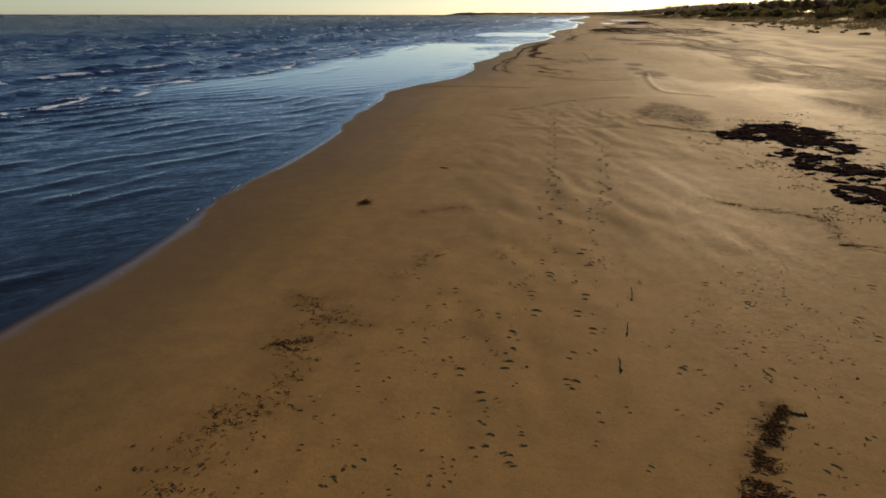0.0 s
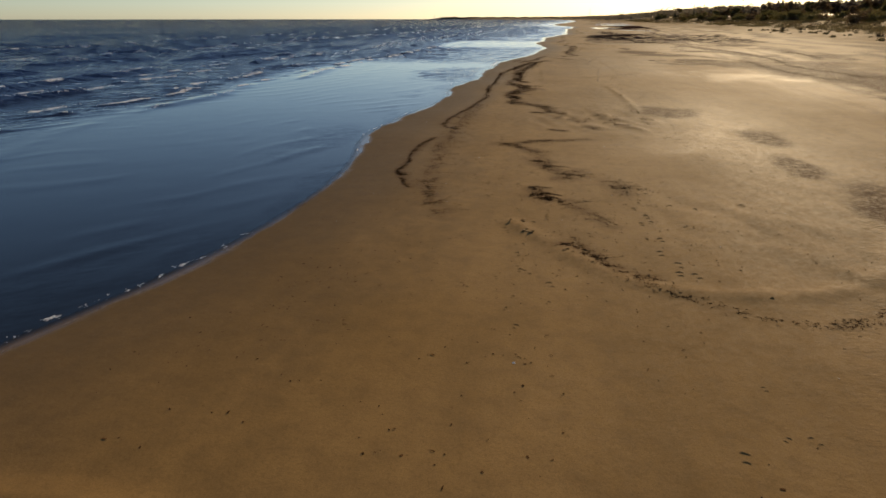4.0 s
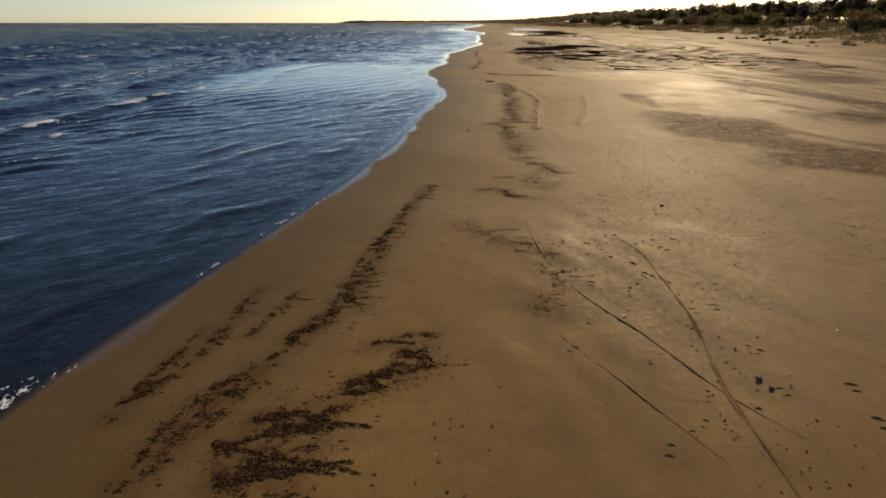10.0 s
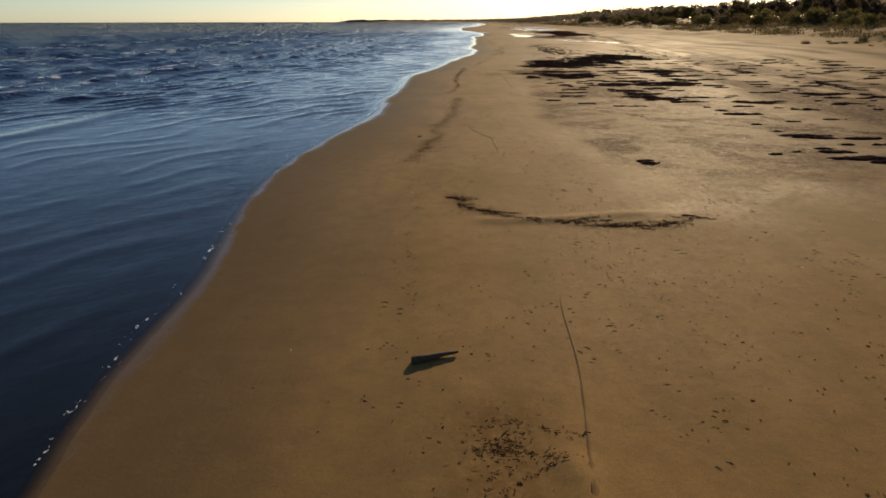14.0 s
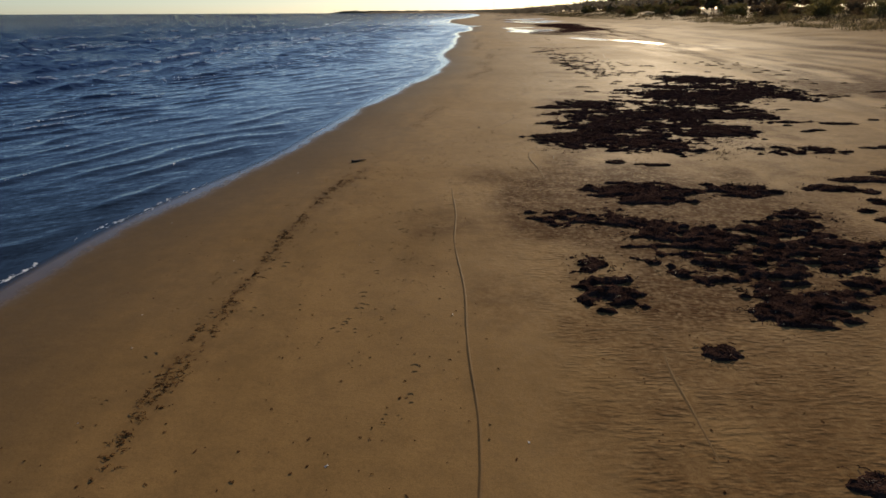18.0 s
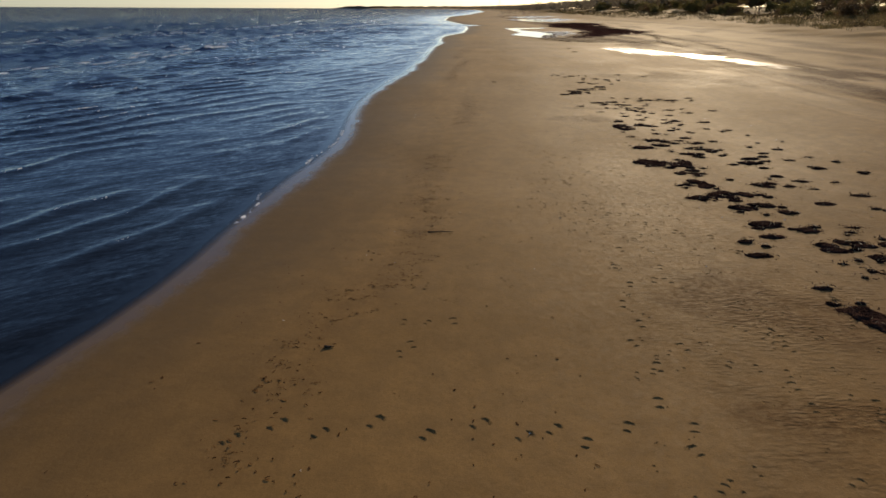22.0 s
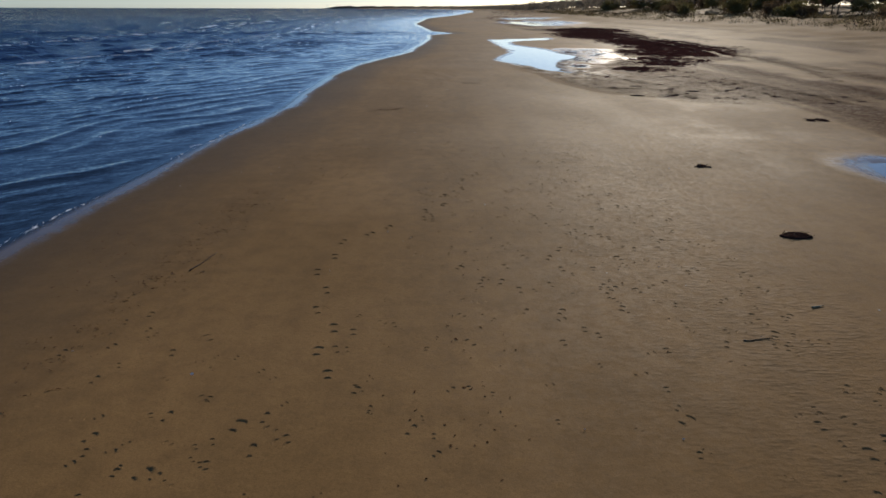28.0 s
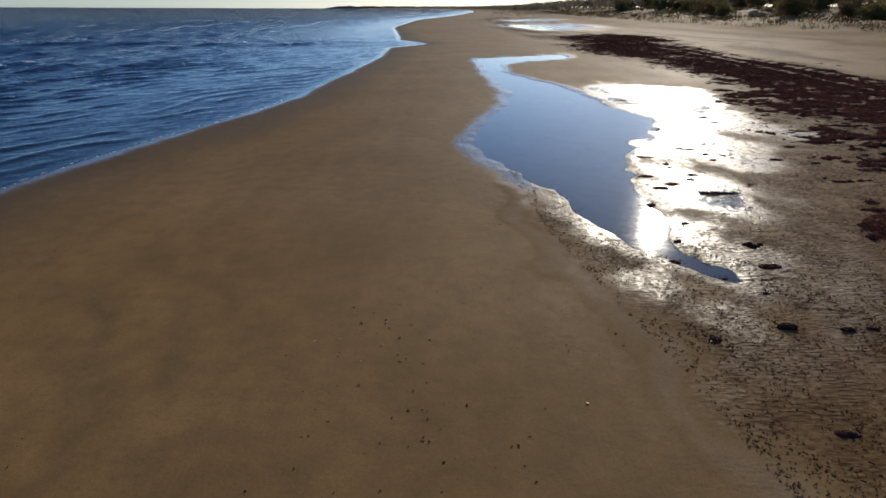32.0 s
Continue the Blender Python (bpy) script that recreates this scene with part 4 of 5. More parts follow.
CLUMPS_C = [(12.7, 196.1, 1.14, 0.43), (13.9, 196.5, 0.97, 0.61), (15.4, 197.8, 0.46, 0.61), (18.4, 198.0, 2.50, 1.44), (12.4, 198.4, 0.37, 0.46), (13.8, 198.9, 1.04, 0.47), (12.7, 200.3, 0.64, 0.38), (14.6, 200.4, 1.27, 1.15), (16.6, 201.5, 0.97, 0.98), (21.2, 204.5, 3.4, 2.5), (19.2, 205.5, 1.28, 1.18), (18.0, 206.5, 0.76, 0.49), (21.3, 208.1, 2.43, 1.58), (15.9, 208.4, 0.40, 0.12), (17.9, 209.7, 0.30, 0.18), (18.5, 210.9, 0.27, 0.22), (14.5, 211.6, 0.12, 0.14), (23.4, 212.3, 1.60, 2.12), (21.0, 217.0, 0.65, 0.34), (17.6, 217.0, 0.20, 0.47), (18.8, 218.7, 0.17, 0.19), (19.2, 219.3, 0.20, 0.16)]
CLUMPS_D = [(18.6, 219.9, 0.16, 0.17), (19.0, 220.1, 0.13, 0.15), (18.7, 220.8, 0.29, 0.20), (18.1, 221.1, 0.30, 0.21), (18.9, 221.9, 0.18, 0.16), (18.1, 222.2, 0.25, 0.25), (24.2, 222.8, 0.32, 0.47), (17.5, 222.9, 0.26, 0.23), (18.2, 223.2, 0.43, 0.33), (17.9, 224.2, 0.31, 0.42), (17.8, 225.3, 0.14, 0.20), (18.3, 225.9, 0.1, 0.18), (18.1, 226.3, 0.30, 0.20), (17.3, 226.4, 0.34, 0.55), (18.9, 227.5, 0.32, 0.17), (19.6, 228.0, 0.24, 0.23), (19.1, 228.3, 0.12, 0.10), (17.8, 228.4, 0.34, 0.25), (18.4, 228.8, 0.24, 0.22), (18.9, 229.1, 0.19, 0.17), (18.5, 229.6, 0.22, 0.15), (18.1, 231.9, 0.32, 0.73)]
CLUMPS_E = [(18.8, 232.4, 0.16, 0.28), (18.2, 233.2, 0.12, 0.25), (18.7, 234.4, 0.14, 0.18), (19.5, 236.0, 0.22, 0.14), (19.9, 236.7, 0.13, 0.18), (19.3, 236.9, 0.13, 0.12), (19.4, 237.5, 0.26, 0.13), (18.6, 237.5, 0.14, 0.1), (18.5, 238.1, 0.26, 0.11), (19.2, 238.4, 0.27, 0.12)]
CLUMPS_F = [(24.3, 274.0, 0.24, 0.19), (24.7, 279.5, 0.19, 0.19), (32.1, 287.0, 0.44, 0.39), (27.2, 294.0, 0.33, 0.18), (28.9, 294.2, 0.47, 0.24), (30.6, 295.7, 0.29, 0.23), (26.9, 297.2, 0.19, 0.2), (28.3, 297.9, 0.25, 0.22), (26.3, 304.7, 0.12, 0.1), (27.3, 307.8, 0.16, 0.17), (26.2, 310.3, 0.13, 0.17), (28.1, 311.2, 0.37, 0.24), (10.63, 101.7, 0.25, 0.2), (9.96, 150.4, 0.3, 0.35), (9.6, 166.0, 0.3, 0.2)]
CLUMPS_G = [(14.9, 195.8, 2.2, 2.6), (17.8, 199.0, 2.0, 3.0), (13.4, 193.8, 1.0, 0.8), (22.0, 204.5, 3.0, 2.0), (20.6, 202.4, 1.9, 3.6), (14.8, 201.1, 1.6, 1.3),
            (24.0, 210.6, 3.0, 2.0), (17.0, 193.7, 0.8, 1.5), (24.5, 206.0, 3.0, 3.4)]
CLUMPS_H = [(18.0, 242.5, 0.19, 0.13), (18.4, 242.4, 0.35, 0.21), (18.2, 242.0, 0.15, 0.33), (17.9, 241.4, 0.14, 0.28), (18.3, 241.8, 0.17, 0.16), (18.1, 241.4, 0.28, 0.14), (17.5, 241.0, 0.21, 0.14), (18.8, 243.2, 0.21, 0.13), (19.0, 242.9, 0.24, 0.18), (19.4, 243.0, 0.14, 0.1), (19.4, 243.6, 0.22, 0.15), (20.0, 244.3, 0.32, 0.22), (20.2, 244.3, 0.14, 0.17), (19.9, 243.3, 0.18, 0.11), (18.8, 242.0, 0.12, 0.1), (18.8, 241.5, 0.11, 0.08), (19.3, 246.4, 0.14, 0.2), (19.6, 246.6, 0.2, 0.11), (19.9, 245.9, 0.17, 0.19), (20.3, 246.1, 0.1, 0.1), (19.8, 248.0, 0.16, 0.17), (20.0, 248.6, 0.19, 0.15), (20.7, 248.4, 0.17, 0.11)]
CLUMPS_I = [(19.0, 249.5, 0.09, 0.12), (19.5, 250.0, 0.23, 0.18), (18.6, 251.3, 0.13, 0.16), (18.4, 250.5, 0.09, 0.14), (18.7, 250.5, 0.09, 0.14), (19.2, 251.5, 0.09, 0.11), (20.0, 250.2, 0.09, 0.09), (20.4, 250.0, 0.08, 0.09), (22.7, 250.9, 0.14, 0.2), (21.2, 247.9, 0.18, 0.1), (21.2, 247.2, 0.15, 0.12), (21.9, 247.6, 0.09, 0.09), (24.1, 249.9, 0.32, 0.13), (21.0, 245.8, 0.11, 0.09)]
CLUMPS_J = [(14.7, 167.5, 1.3, 0.52), (16.0, 166.6, 0.55, 0.67), (13.1, 163.6, 0.67, 0.17), (18.7, 175.0, 2.07, 1.43), (15.1, 170.8, 1.04, 0.49), (18.0, 170.8, 0.52, 0.33), (14.8, 174.2, 1.01, 0.9), (11.1, 164.6, 0.36, 0.24), (10.9, 167.5, 0.51, 0.23)]
CLUMPS = CLUMPS_A + CLUMPS_B + CLUMPS_C + CLUMPS_D + CLUMPS_E + CLUMPS_F + CLUMPS_G + CLUMPS_H + CLUMPS_I + CLUMPS_J
STRAWS, FIBRES = [], []


def seaweed(cx, cy, rx, ry, seed, height, mat, name, label, category, group="", holes=0.75):
    """A ragged, lumpy heap of weed lying on the sand."""
    step = max(0.016, min(rx, ry) / 11, max(rx, ry) / 54)
    ext = 1.6
    X, Y = np.meshgrid(np.arange(-rx * ext, rx * ext + step, step), np.arange(-ry * ext, ry * ext + step, step))
    size = min(0.9, 0.16 + 0.35 * max(rx, ry))
    f = 1 - (X / rx) ** 2 - (Y / ry) ** 2 + holes * 2.2 * (fbm(X / size + cx * 3, Y / size + cy * 3, seed, 4) - 0.5) + holes * (1.2 if rx * ry < 0.06 else 2.6) * (fbm(X / 0.26 + cx, Y / 0.17 + cy, seed + 3, 3) - 0.5)
    f -= 7 * smooth(0.62, 0.97, np.sqrt((X / (rx * ext)) ** 2 + (Y / (ry * ext)) ** 2))
    lump = fbm(X / 0.11 + seed, Y / 0.11, seed + 5, 3)
    big = fbm(X / 0.4 + seed, Y / 0.4, seed + 9, 2)
    z = np.where(f > 0, height * smooth(0, 0.9, f) * (0.15 + 0.9 * lump + 0.5 * big), -0.025)
    wx, wy = X.ravel() + cx, Y.ravel() + cy
    co = np.stack([X.ravel(), Y.ravel(), ground_z(wx, wy) + z.ravel()], 1)
    faces = grid_faces(*X.shape)
    faces = faces[(f.ravel()[faces] > 0).any(1)]
    if not len(faces):
        return None
    used = np.unique(faces)
    remap = np.zeros(len(co), int)
    remap[used] = np.arange(len(used))
    base = gz(cx, cy)
    co[:, 2] -= base
    ob = new(name, mesh_of(name, co[used], remap[faces], [mat]))
    ob.location = (cx, cy, base)
    for k in rng.choice(used, int(14 + 420 * rx * ry)):
        FIBRES.append((wx[k] + rng.normal(0, 0.06), wy[k] + rng.normal(0, 0.06), max(co[k, 2], 0.0) + base + 0.004))
    pick = used[f.ravel()[used] > 0.3]
    if len(pick):
        for k in rng.choice(pick, min(len(pick), int(3 + 26 * rx * ry))):
            STRAWS.append((wx[k], wy[k], co[k, 2] + base))
    if rx * ry > 0.28:
        return tagged(ob, label, category, kind="stuff")
    return tagged(ob, label, category, group)


def joined(obs, name, label, category):
    """One object of kind stuff out of many small heaps."""
    co, f, at = [], [], 0
    for ob in obs:
        me = ob.data
        v = np.empty(len(me.vertices) * 3, np.float32)
        me.vertices.foreach_get("co", v)
        k = np.empty(len(me.loops), np.int32)
        me.loops.foreach_get("vertex_index", k)
        co.append(v.reshape(-1, 3) + np.array(ob.location))
        f.append(k.reshape(-1, 4) + at)
        at += len(me.vertices)
        mat = me.materials[0]
        bpy.data.objects.remove(ob)
    return tagged(new(name, mesh_of(name, np.vstack(co), np.vstack(f), [mat])), label, category, kind="stuff")


def carpet(items, seed, height, mat, name, label, step=0.042, grow=1.0):
    """Torn heaps of weed that run into one another, with sand showing through."""
    a = np.array(items)
    X, Y = np.meshgrid(np.arange((a[:, 0] - a[:, 2] * 1.8).min(), (a[:, 0] + a[:, 2] * 1.8).max(), step), np.arange((a[:, 1] - a[:, 3] * 1.8).min(), (a[:, 1] + a[:, 3] * 1.8).max(), step))
    f = np.full(X.shape, -2.0)
    for cx, cy, rx, ry in items:
        f = np.maximum(f, np.clip(grow - ((X - cx) / rx) ** 2 - ((Y - cy) / ry) ** 2, -2, 0.8))
    f += 2.6 * (fbm(X / 1.1, Y / 0.75, seed, 3) - 0.5) + 3.4 * (fbm(X / 0.30, Y / 0.19, seed + 3, 4) - 0.5) - 0.16
    lump = fbm(X / 0.12 + seed, Y / 0.10, seed + 5, 3)
    big = fbm(X / 0.5 + seed, Y / 0.4, seed + 9, 2)
    z = np.where(f > 0, height * smooth(0, 0.7, f) * (0.05 + 1.5 * lump ** 1.5 + 0.5 * big), -0.025)
    wx, wy = X.ravel(), Y.ravel()
    faces = grid_faces(*X.shape)
    faces = faces[(f.ravel()[faces] > 0).any(1)]
    used = np.unique(faces)
    remap = np.zeros(X.size, int)
    remap[used] = np.arange(len(used))
    co = np.column_stack([wx[used], wy[used], ground_z(wx[used], wy[used]) + z.ravel()[used]])
    base = co.mean(0)
    ob = new(name, mesh_of(name, co - base, remap[faces], [mat]))
    ob.location = base
    area = len(faces) * step * step
    for k in rng.choice(len(used), int(130 * area)):
        FIBRES.append((co[k, 0] + rng.normal(0, 0.08), co[k, 1] + rng.normal(0, 0.08), co[k, 2] + 0.004))
    pick = np.flatnonzero(f.ravel()[used] > 0.25)
    for k in rng.choice(pick, int(3.2 * area)):
        STRAWS.append(tuple(co[k]))
    return tagged(ob, label, "seaweed", kind="stuff")


MORE_HEAPS = [(13.0, 182.2, 1.43, 1.35), (14.9, 182.2, 0.92, 1.12), (12.9, 180.0, 0.55, 0.85), (13.7, 179.8, 0.5, 0.55), (14.7, 192.3, 1.93, 1.7), (12.5, 192.9, 0.9, 1.5), (11.5, 193.3, 1.2, 0.4), (17.4, 194.8, 1.55, 1.34),
              (16.6, 197.4, 3.4, 1.4), (20.7, 198.1, 0.94, 1.97), (13.2, 196.2, 1.5, 0.6), (15.2, 201.2, 1.89, 1.2), (13.1, 200.3, 0.98, 0.5), (14.3, 199.2, 1.4, 0.7), (19.4, 204.6, 2.0, 1.5), (23.3, 211.7, 2.3, 3.0), (12.7, 195.1, 0.8, 0.34)]
large = [c for c in CLUMPS if c[2] * c[3] > 0.35] + MORE_HEAPS
for k, (lo, hi) in enumerate(((0, 60), (160, 179), (179, 184.5), (184.5, 191), (191, 195.5), (195.5, 199), (199, 203), (203, 225), (225, 330))):
    here = [c for c in large if lo <= c[1] < hi]
    if here:
        carpet(here, 40 + 7 * k, 0.055, WEED, "seaweed_heap", "broad ragged heap of dark brown seaweed on rippled sand")
n = 0
for cx, cy, rx, ry in CLUMPS:
    n += 1
    if rx * ry <= 0.35:
        seaweed(cx, cy, rx * 1.2, ry * 0.9, n, 0.035, WEED, "seaweed_clump", "small clump of black seaweed lying on damp sand", "seaweed", "seaweed washed up on the sand", 1.5)
for k in range(90):
    cx, cy = 12 + 18 * rng.random(), 161 + 27 * rng.random()
    if cx < 11.5 + 0.35 * abs(cy - 175):
        cx += 5
    s = 0.16 + 0.50 * rng.random() ** 2
    seaweed(cx, cy, s * 1.5, s * 0.85, 300 + k, 0.05, WEED, "seaweed_clump", "streak of dark brown seaweed on pale wet sand", "seaweed", "seaweed washed up on the sand")
heap = []
for k in range(230):
    cy = 150 + 52 * rng.random()
    cx = 13 + 24 * rng.random() ** 0.8 + 0.12 * (cy - 150)
    s = 0.10 + 0.40 * rng.random() ** 2
    heap.append(seaweed(cx, cy, s * 2.4, s * 0.6, 1500 + k, 0.05, WEED, "seaweed_clump", "streak of dark brown seaweed on pale wet sand", "seaweed", "", 0.9))
joined([o for o in heap if o], "seaweed_streaks", "many streaks of brown seaweed strewn over the sand", "seaweed")
heap = []
for k in range(70):
    cx, cy = 15 + 16 * rng.random(), 203 + 24 * rng.random()
    s = 0.1 + 0.25 * rng.random() ** 2
    heap.append(seaweed(cx + 0.12 * (cy - 203), cy, s * 1.5, s * 0.7, 500 + k, 0.04, WEED, "seaweed_clump", "small streak of brown seaweed on damp sand", "seaweed"))
for k in range(220):
    cy = 214 + 26 * rng.random()
    cx = 18.4 + 0.04 * (cy - 218) + rng.normal(0, 0.8) + 3.0 * rng.random() ** 3
    s = 0.05 + 0.15 * rng.random() ** 2
    heap.append(seaweed(cx, cy, s * 1.5, s * 0.8, 1200 + k, 0.03, WEED, "seaweed_clump", "small streak of brown seaweed on damp sand", "seaweed"))
joined([o for o in heap if o], "seaweed_scraps", "scattered scraps of brown seaweed on damp sand", "seaweed")
heap = []
for k in range(170):
    cy = 291 + 38 * rng.random()
    cx = float(flats_edge(cy)) + 0.8 + 10 * rng.random()
    s = 0.05 + 0.13 * rng.random() ** 2
    heap.append(seaweed(cx, cy, s * 1.6, s * 0.8, 700 + k, 0.03, MAT, "seaweed_clump", "flat scrap of brown seaweed beside the pool", "seaweed"))
joined([o for o in heap if o], "seaweed_scraps", "flat scraps of brown seaweed beside the pool", "seaweed")
for k, mats in enumerate([[(32.0, 308.5, 2.2, 2.2), (35.0, 313.0, 2.4, 2.8), (36.5, 317.0, 3.2, 4.0)], [(40.5, 326.0, 4.5, 5.0), (43.5, 333.5, 4.5, 6.0)], [(43.5, 345.0, 4.6, 9.0), (42.5, 366.0, 5.5, 14.0)], [(46, 390, 6.0, 12.0)]]):
    carpet(mats, 140 + 9 * k, 0.06, MAT, "seaweed_mat", "wide mat of reddish brown seaweed on wet sand", 0.12 if mats[0][1] < 322 else 0.2, 0.65 if mats[0][1] < 322 else 1.3)


# ---- bits: short curled strips, joined ----
def strips(name, at, length, width, lift, mat, label, category, flatness=0.5, turn=9.0):
    """Thin bent strips lying at the places given, as one object."""
    at = np.asarray(at, float)
    n = len(at)
    ang = rng.normal(0, turn, n)
    ln = length * (0.35 + 1.1 * rng.random(n) ** 2)
    wd = width * (0.5 + rng.random(n))
    d = np.stack([np.cos(ang), np.sin(ang), 0 * ang], 1)
    s = np.stack([-np.sin(ang), np.cos(ang), 0 * ang], 1)
    up = np.array([0, 0, 1.0])
    h = lift * rng.random(n)
    tilt = (rng.random(n) - 0.5) * 2 * flatness
    rowsv = []
    for k, (along, rise) in enumerate(((-0.5, 0.1), (0.0, 1.0), (0.5, 0.15))):
        mid = at + d * (along * ln)[:, None] + up * (0.003 + h * rise)[:, None]
        for side in (-1, 1):
            rowsv.append(mid + s * (side * wd / 2)[:, None] + up * (side * tilt * wd / 2 + np.abs(tilt) * wd / 2)[:, None])
    co = np.stack(rowsv, 1).reshape(-1, 3)
    i = np.arange(n) * 6
    f = np.concatenate([np.stack([i, i + 1, i + 3, i + 2], 1), np.stack([i + 2, i + 3, i + 5, i + 4], 1)])
    ob = new(name, mesh_of(name, co, f, [mat], flat=True))
    return tagged(ob, label, category, kind="stuff")


def on_ground(xy):
    xy = np.asarray(xy)
    return np.column_stack([xy, ground_z(xy[:, 0], xy[:, 1])])


for chunk in (WRACK_K, WRACK_I, WRACK_J, WRACK_H, WRACK_A, WRACK_B, WRACK_C, WRACK_D, WRACK_E, WRACK_F, WRACK_G):
    spots = []
    for width, dense, path in chunk:
        p = spline(path, 0.05)
        length = np.linalg.norm(np.diff(p, axis=0), axis=1).sum()
        # a thin crooked core
        m = int(length * dense * 1.7)
        k = rng.integers(0, len(p), m)
        patch = vn(p[k, 0] / 0.5, p[k, 1] / 0.5, 61)
        sway = np.column_stack([vn(p[k, 1] / 0.8, p[k, 0] / 2, 59) - 0.5 + 0.6 * (vn(p[k, 1] / 0.25, p[k, 0] / 2, 60) - 0.5), 0 * p[k, 0]]) * 1.5 * width
        q = p[k] + sway + rng.normal(0, 1, (m, 2)) * (width * (0.16 + 0.9 * patch * rng.random(m)))[:, None]
        lumpy = fbm(q[:, 0] / 0.22, q[:, 1] / 0.12, 62, 4)
        spots.append(q[(patch > 0.30 * rng.random(m)) & (lumpy > 0.42 + 0.10 * rng.random(m))])
        # tongues of weed swept up the beach from it
        for _ in range(int(length / 0.30)):
            c = p[rng.integers(0, len(p))] + rng.normal(0, 0.3 * width, 2)
            ln = min(0.9, width * (0.6 + 3.6 * rng.random() ** 2))
            n = int(min(380, dense * 0.7 * ln * (0.4 + rng.random())))
            u = rng.random(n) ** 1.4
            bend = rng.normal(0, 0.32)
            thick = (0.015 + 0.20 * width * rng.random()) * (1 - 0.75 * u)
            q = np.column_stack([c[0] - 0.25 * ln + u * ln, c[1] + bend * u * ln + 0.04 * np.sin(5 * u + c[1]) + rng.normal(0, 1, n) * thick])
            spots.append(q)
    strips("wrack_line", on_ground(np.vstack(spots)), 0.050, 0.009, 0.010, BITS, "ragged line of dark weed scraps left by the tide", "tide wrack", 0.5, 0.6)

m = 110000
fy0, fu0 = 291 + 40 * rng.random(m), 12 * rng.random(m) ** 1.2
keep = fbm(fu0 / 0.5, fy0 / 0.7, 64, 4) > 0.28 + 0.3 * rng.random(m)
strips("weed_litter", on_ground(np.column_stack([flats_edge(fy0) + fu0, fy0])[keep]), 0.040, 0.012, 0.008, BITS, "thick litter of brown weed scraps beside the pool", "weed litter")
m = 44000
sy0 = rng.random(m) * 325 + 3
su0 = 1.6 + 15 * rng.random(m)
keep = vn(su0 / 1.2, sy0 / 3.5, 63) > 0.35 + 0.4 * rng.random(m) + 0.22 * smooth(240, 285, sy0)
xy = np.column_stack([shore(sy0) + su0, sy0])[keep]
strips("scattered_weed_bits", on_ground(xy), 0.042, 0.016, 0.008, BITS, "small dark scraps strewn over the sand", "beach litter", 0.15)
m = 700
sy0, su0 = rng.random(m) * 325 + 3, 1.0 + 17 * rng.random(m)
strips("shell_fragments", on_ground(np.column_stack([shore(sy0) + su0, sy0])), 0.03, 0.02, 0.01, SHELL, "tiny pale shell fragments scattered on the sand", "shells")
m = 120000
qx, qy = 9 + 20 * rng.random(m), 160 + 58 * rng.random(m)
round_about = blobs(qx, qy, [(x, y, rx * 1.2 + 0.25, ry * 1.2 + 0.25) for x, y, rx, ry in CLUMPS if rx * ry > 0.3 and 158 < y < 220], 65, 0.8)
keep = (round_about * smooth(0.40, 0.60, fbm(qx / 0.9, qy / 0.5, 66, 4)) > 0.15 + 0.8 * rng.random(m)) & (qx > shore(qy) + 7) & (qx > 10 + 0.75 * np.maximum(qy - 196, 0))
strips("weed_scraps", on_ground(np.column_stack([qx, qy])[keep]), 0.09, 0.014, 0.02, WEED, "torn scraps of dark seaweed between the heaps", "seaweed", 0.8, 0.7)
m = 16000
qx, qy = 5 + 9 * rng.random(m), 10 + 24 * rng.random(m)
round_about = blobs(qx, qy, [(x, y, rx * 2.0 + 1.2, ry * 1.6 + 1.0) for x, y, rx, ry in CLUMPS_A[:4]], 67, 0.8)
keep = round_about * smooth(0.42, 0.62, fbm(qx / 0.7, qy / 0.5, 68, 4)) > 0.15 + 0.8 * rng.random(m)
strips("weed_scraps", on_ground(np.column_stack([qx, qy])[keep]), 0.10, 0.016, 0.02, WEED, "torn scraps of dark seaweed between the heaps", "seaweed", 0.8, 0.7)
strips("weed_fibres", np.array(FIBRES), 0.08, 0.009, 0.03, WEED, "tangled dark fibres of the washed-up seaweed", "seaweed", 0.9)
strips("reed_straws", np.array(STRAWS), 0.10, 0.007, 0.03, STRAW, "pale broken reed straws caught in the seaweed", "reeds")


# ---- prints and tracks pressed into the sand ----
def print_mesh(seed):
    """Heel and toe of a print: two low crescents of pushed-up sand, steep on the inside, that stand for the hollows'
    shade.
    """
    r = np.random.default_rng(seed)
    co, f = [], []
    for at, rad, high in ((0.085, 0.055, 0.009), (-0.075, 0.040, 0.007)):
        spread, seg = 1.0 + 0.35 * r.random(), 8
        base = len(co)
        for j in range(seg + 1):
            t = -1 + 2 * j / seg
            a = math.pi / 2 + spread * t + 0.25 * r.normal() * 0.3
            h = high * (1 - t * t) * (0.7 + 0.5 * r.random()) + 0.001
            for k, (off, z) in enumerate(((-0.012, -0.014), (0.0, h), (0.050, -0.004))):
                q = rad * (1 + 0.08 * r.normal()) + off
                co.append((q * math.cos(a) * 0.85, at + q * math.sin(a), z))
        for j in range(seg):
            for k in range(2):
                a = base + 3 * j + k
                f.append((a, a + 1, a + 4, a + 3))
    f.append((0, 24, 51, 27))  # added face that joins heel and toe into one piece, unseen under the sand
    return mesh_of("footprint", co, f, [TROD])


PRINTS = [print_mesh(k) for k in range(6)]
TRAIL_A = [[(0.4, 6.4), (0.7, 7.8), (0.7, 9.8), (1.5, 14.9), (1.8, 22.1)], [(-0.5, 5.2), (-0.4, 6.7), (-0.1, 8.2), (0.1, 9.7), (0.3, 12.5), (0.3, 17.6)],
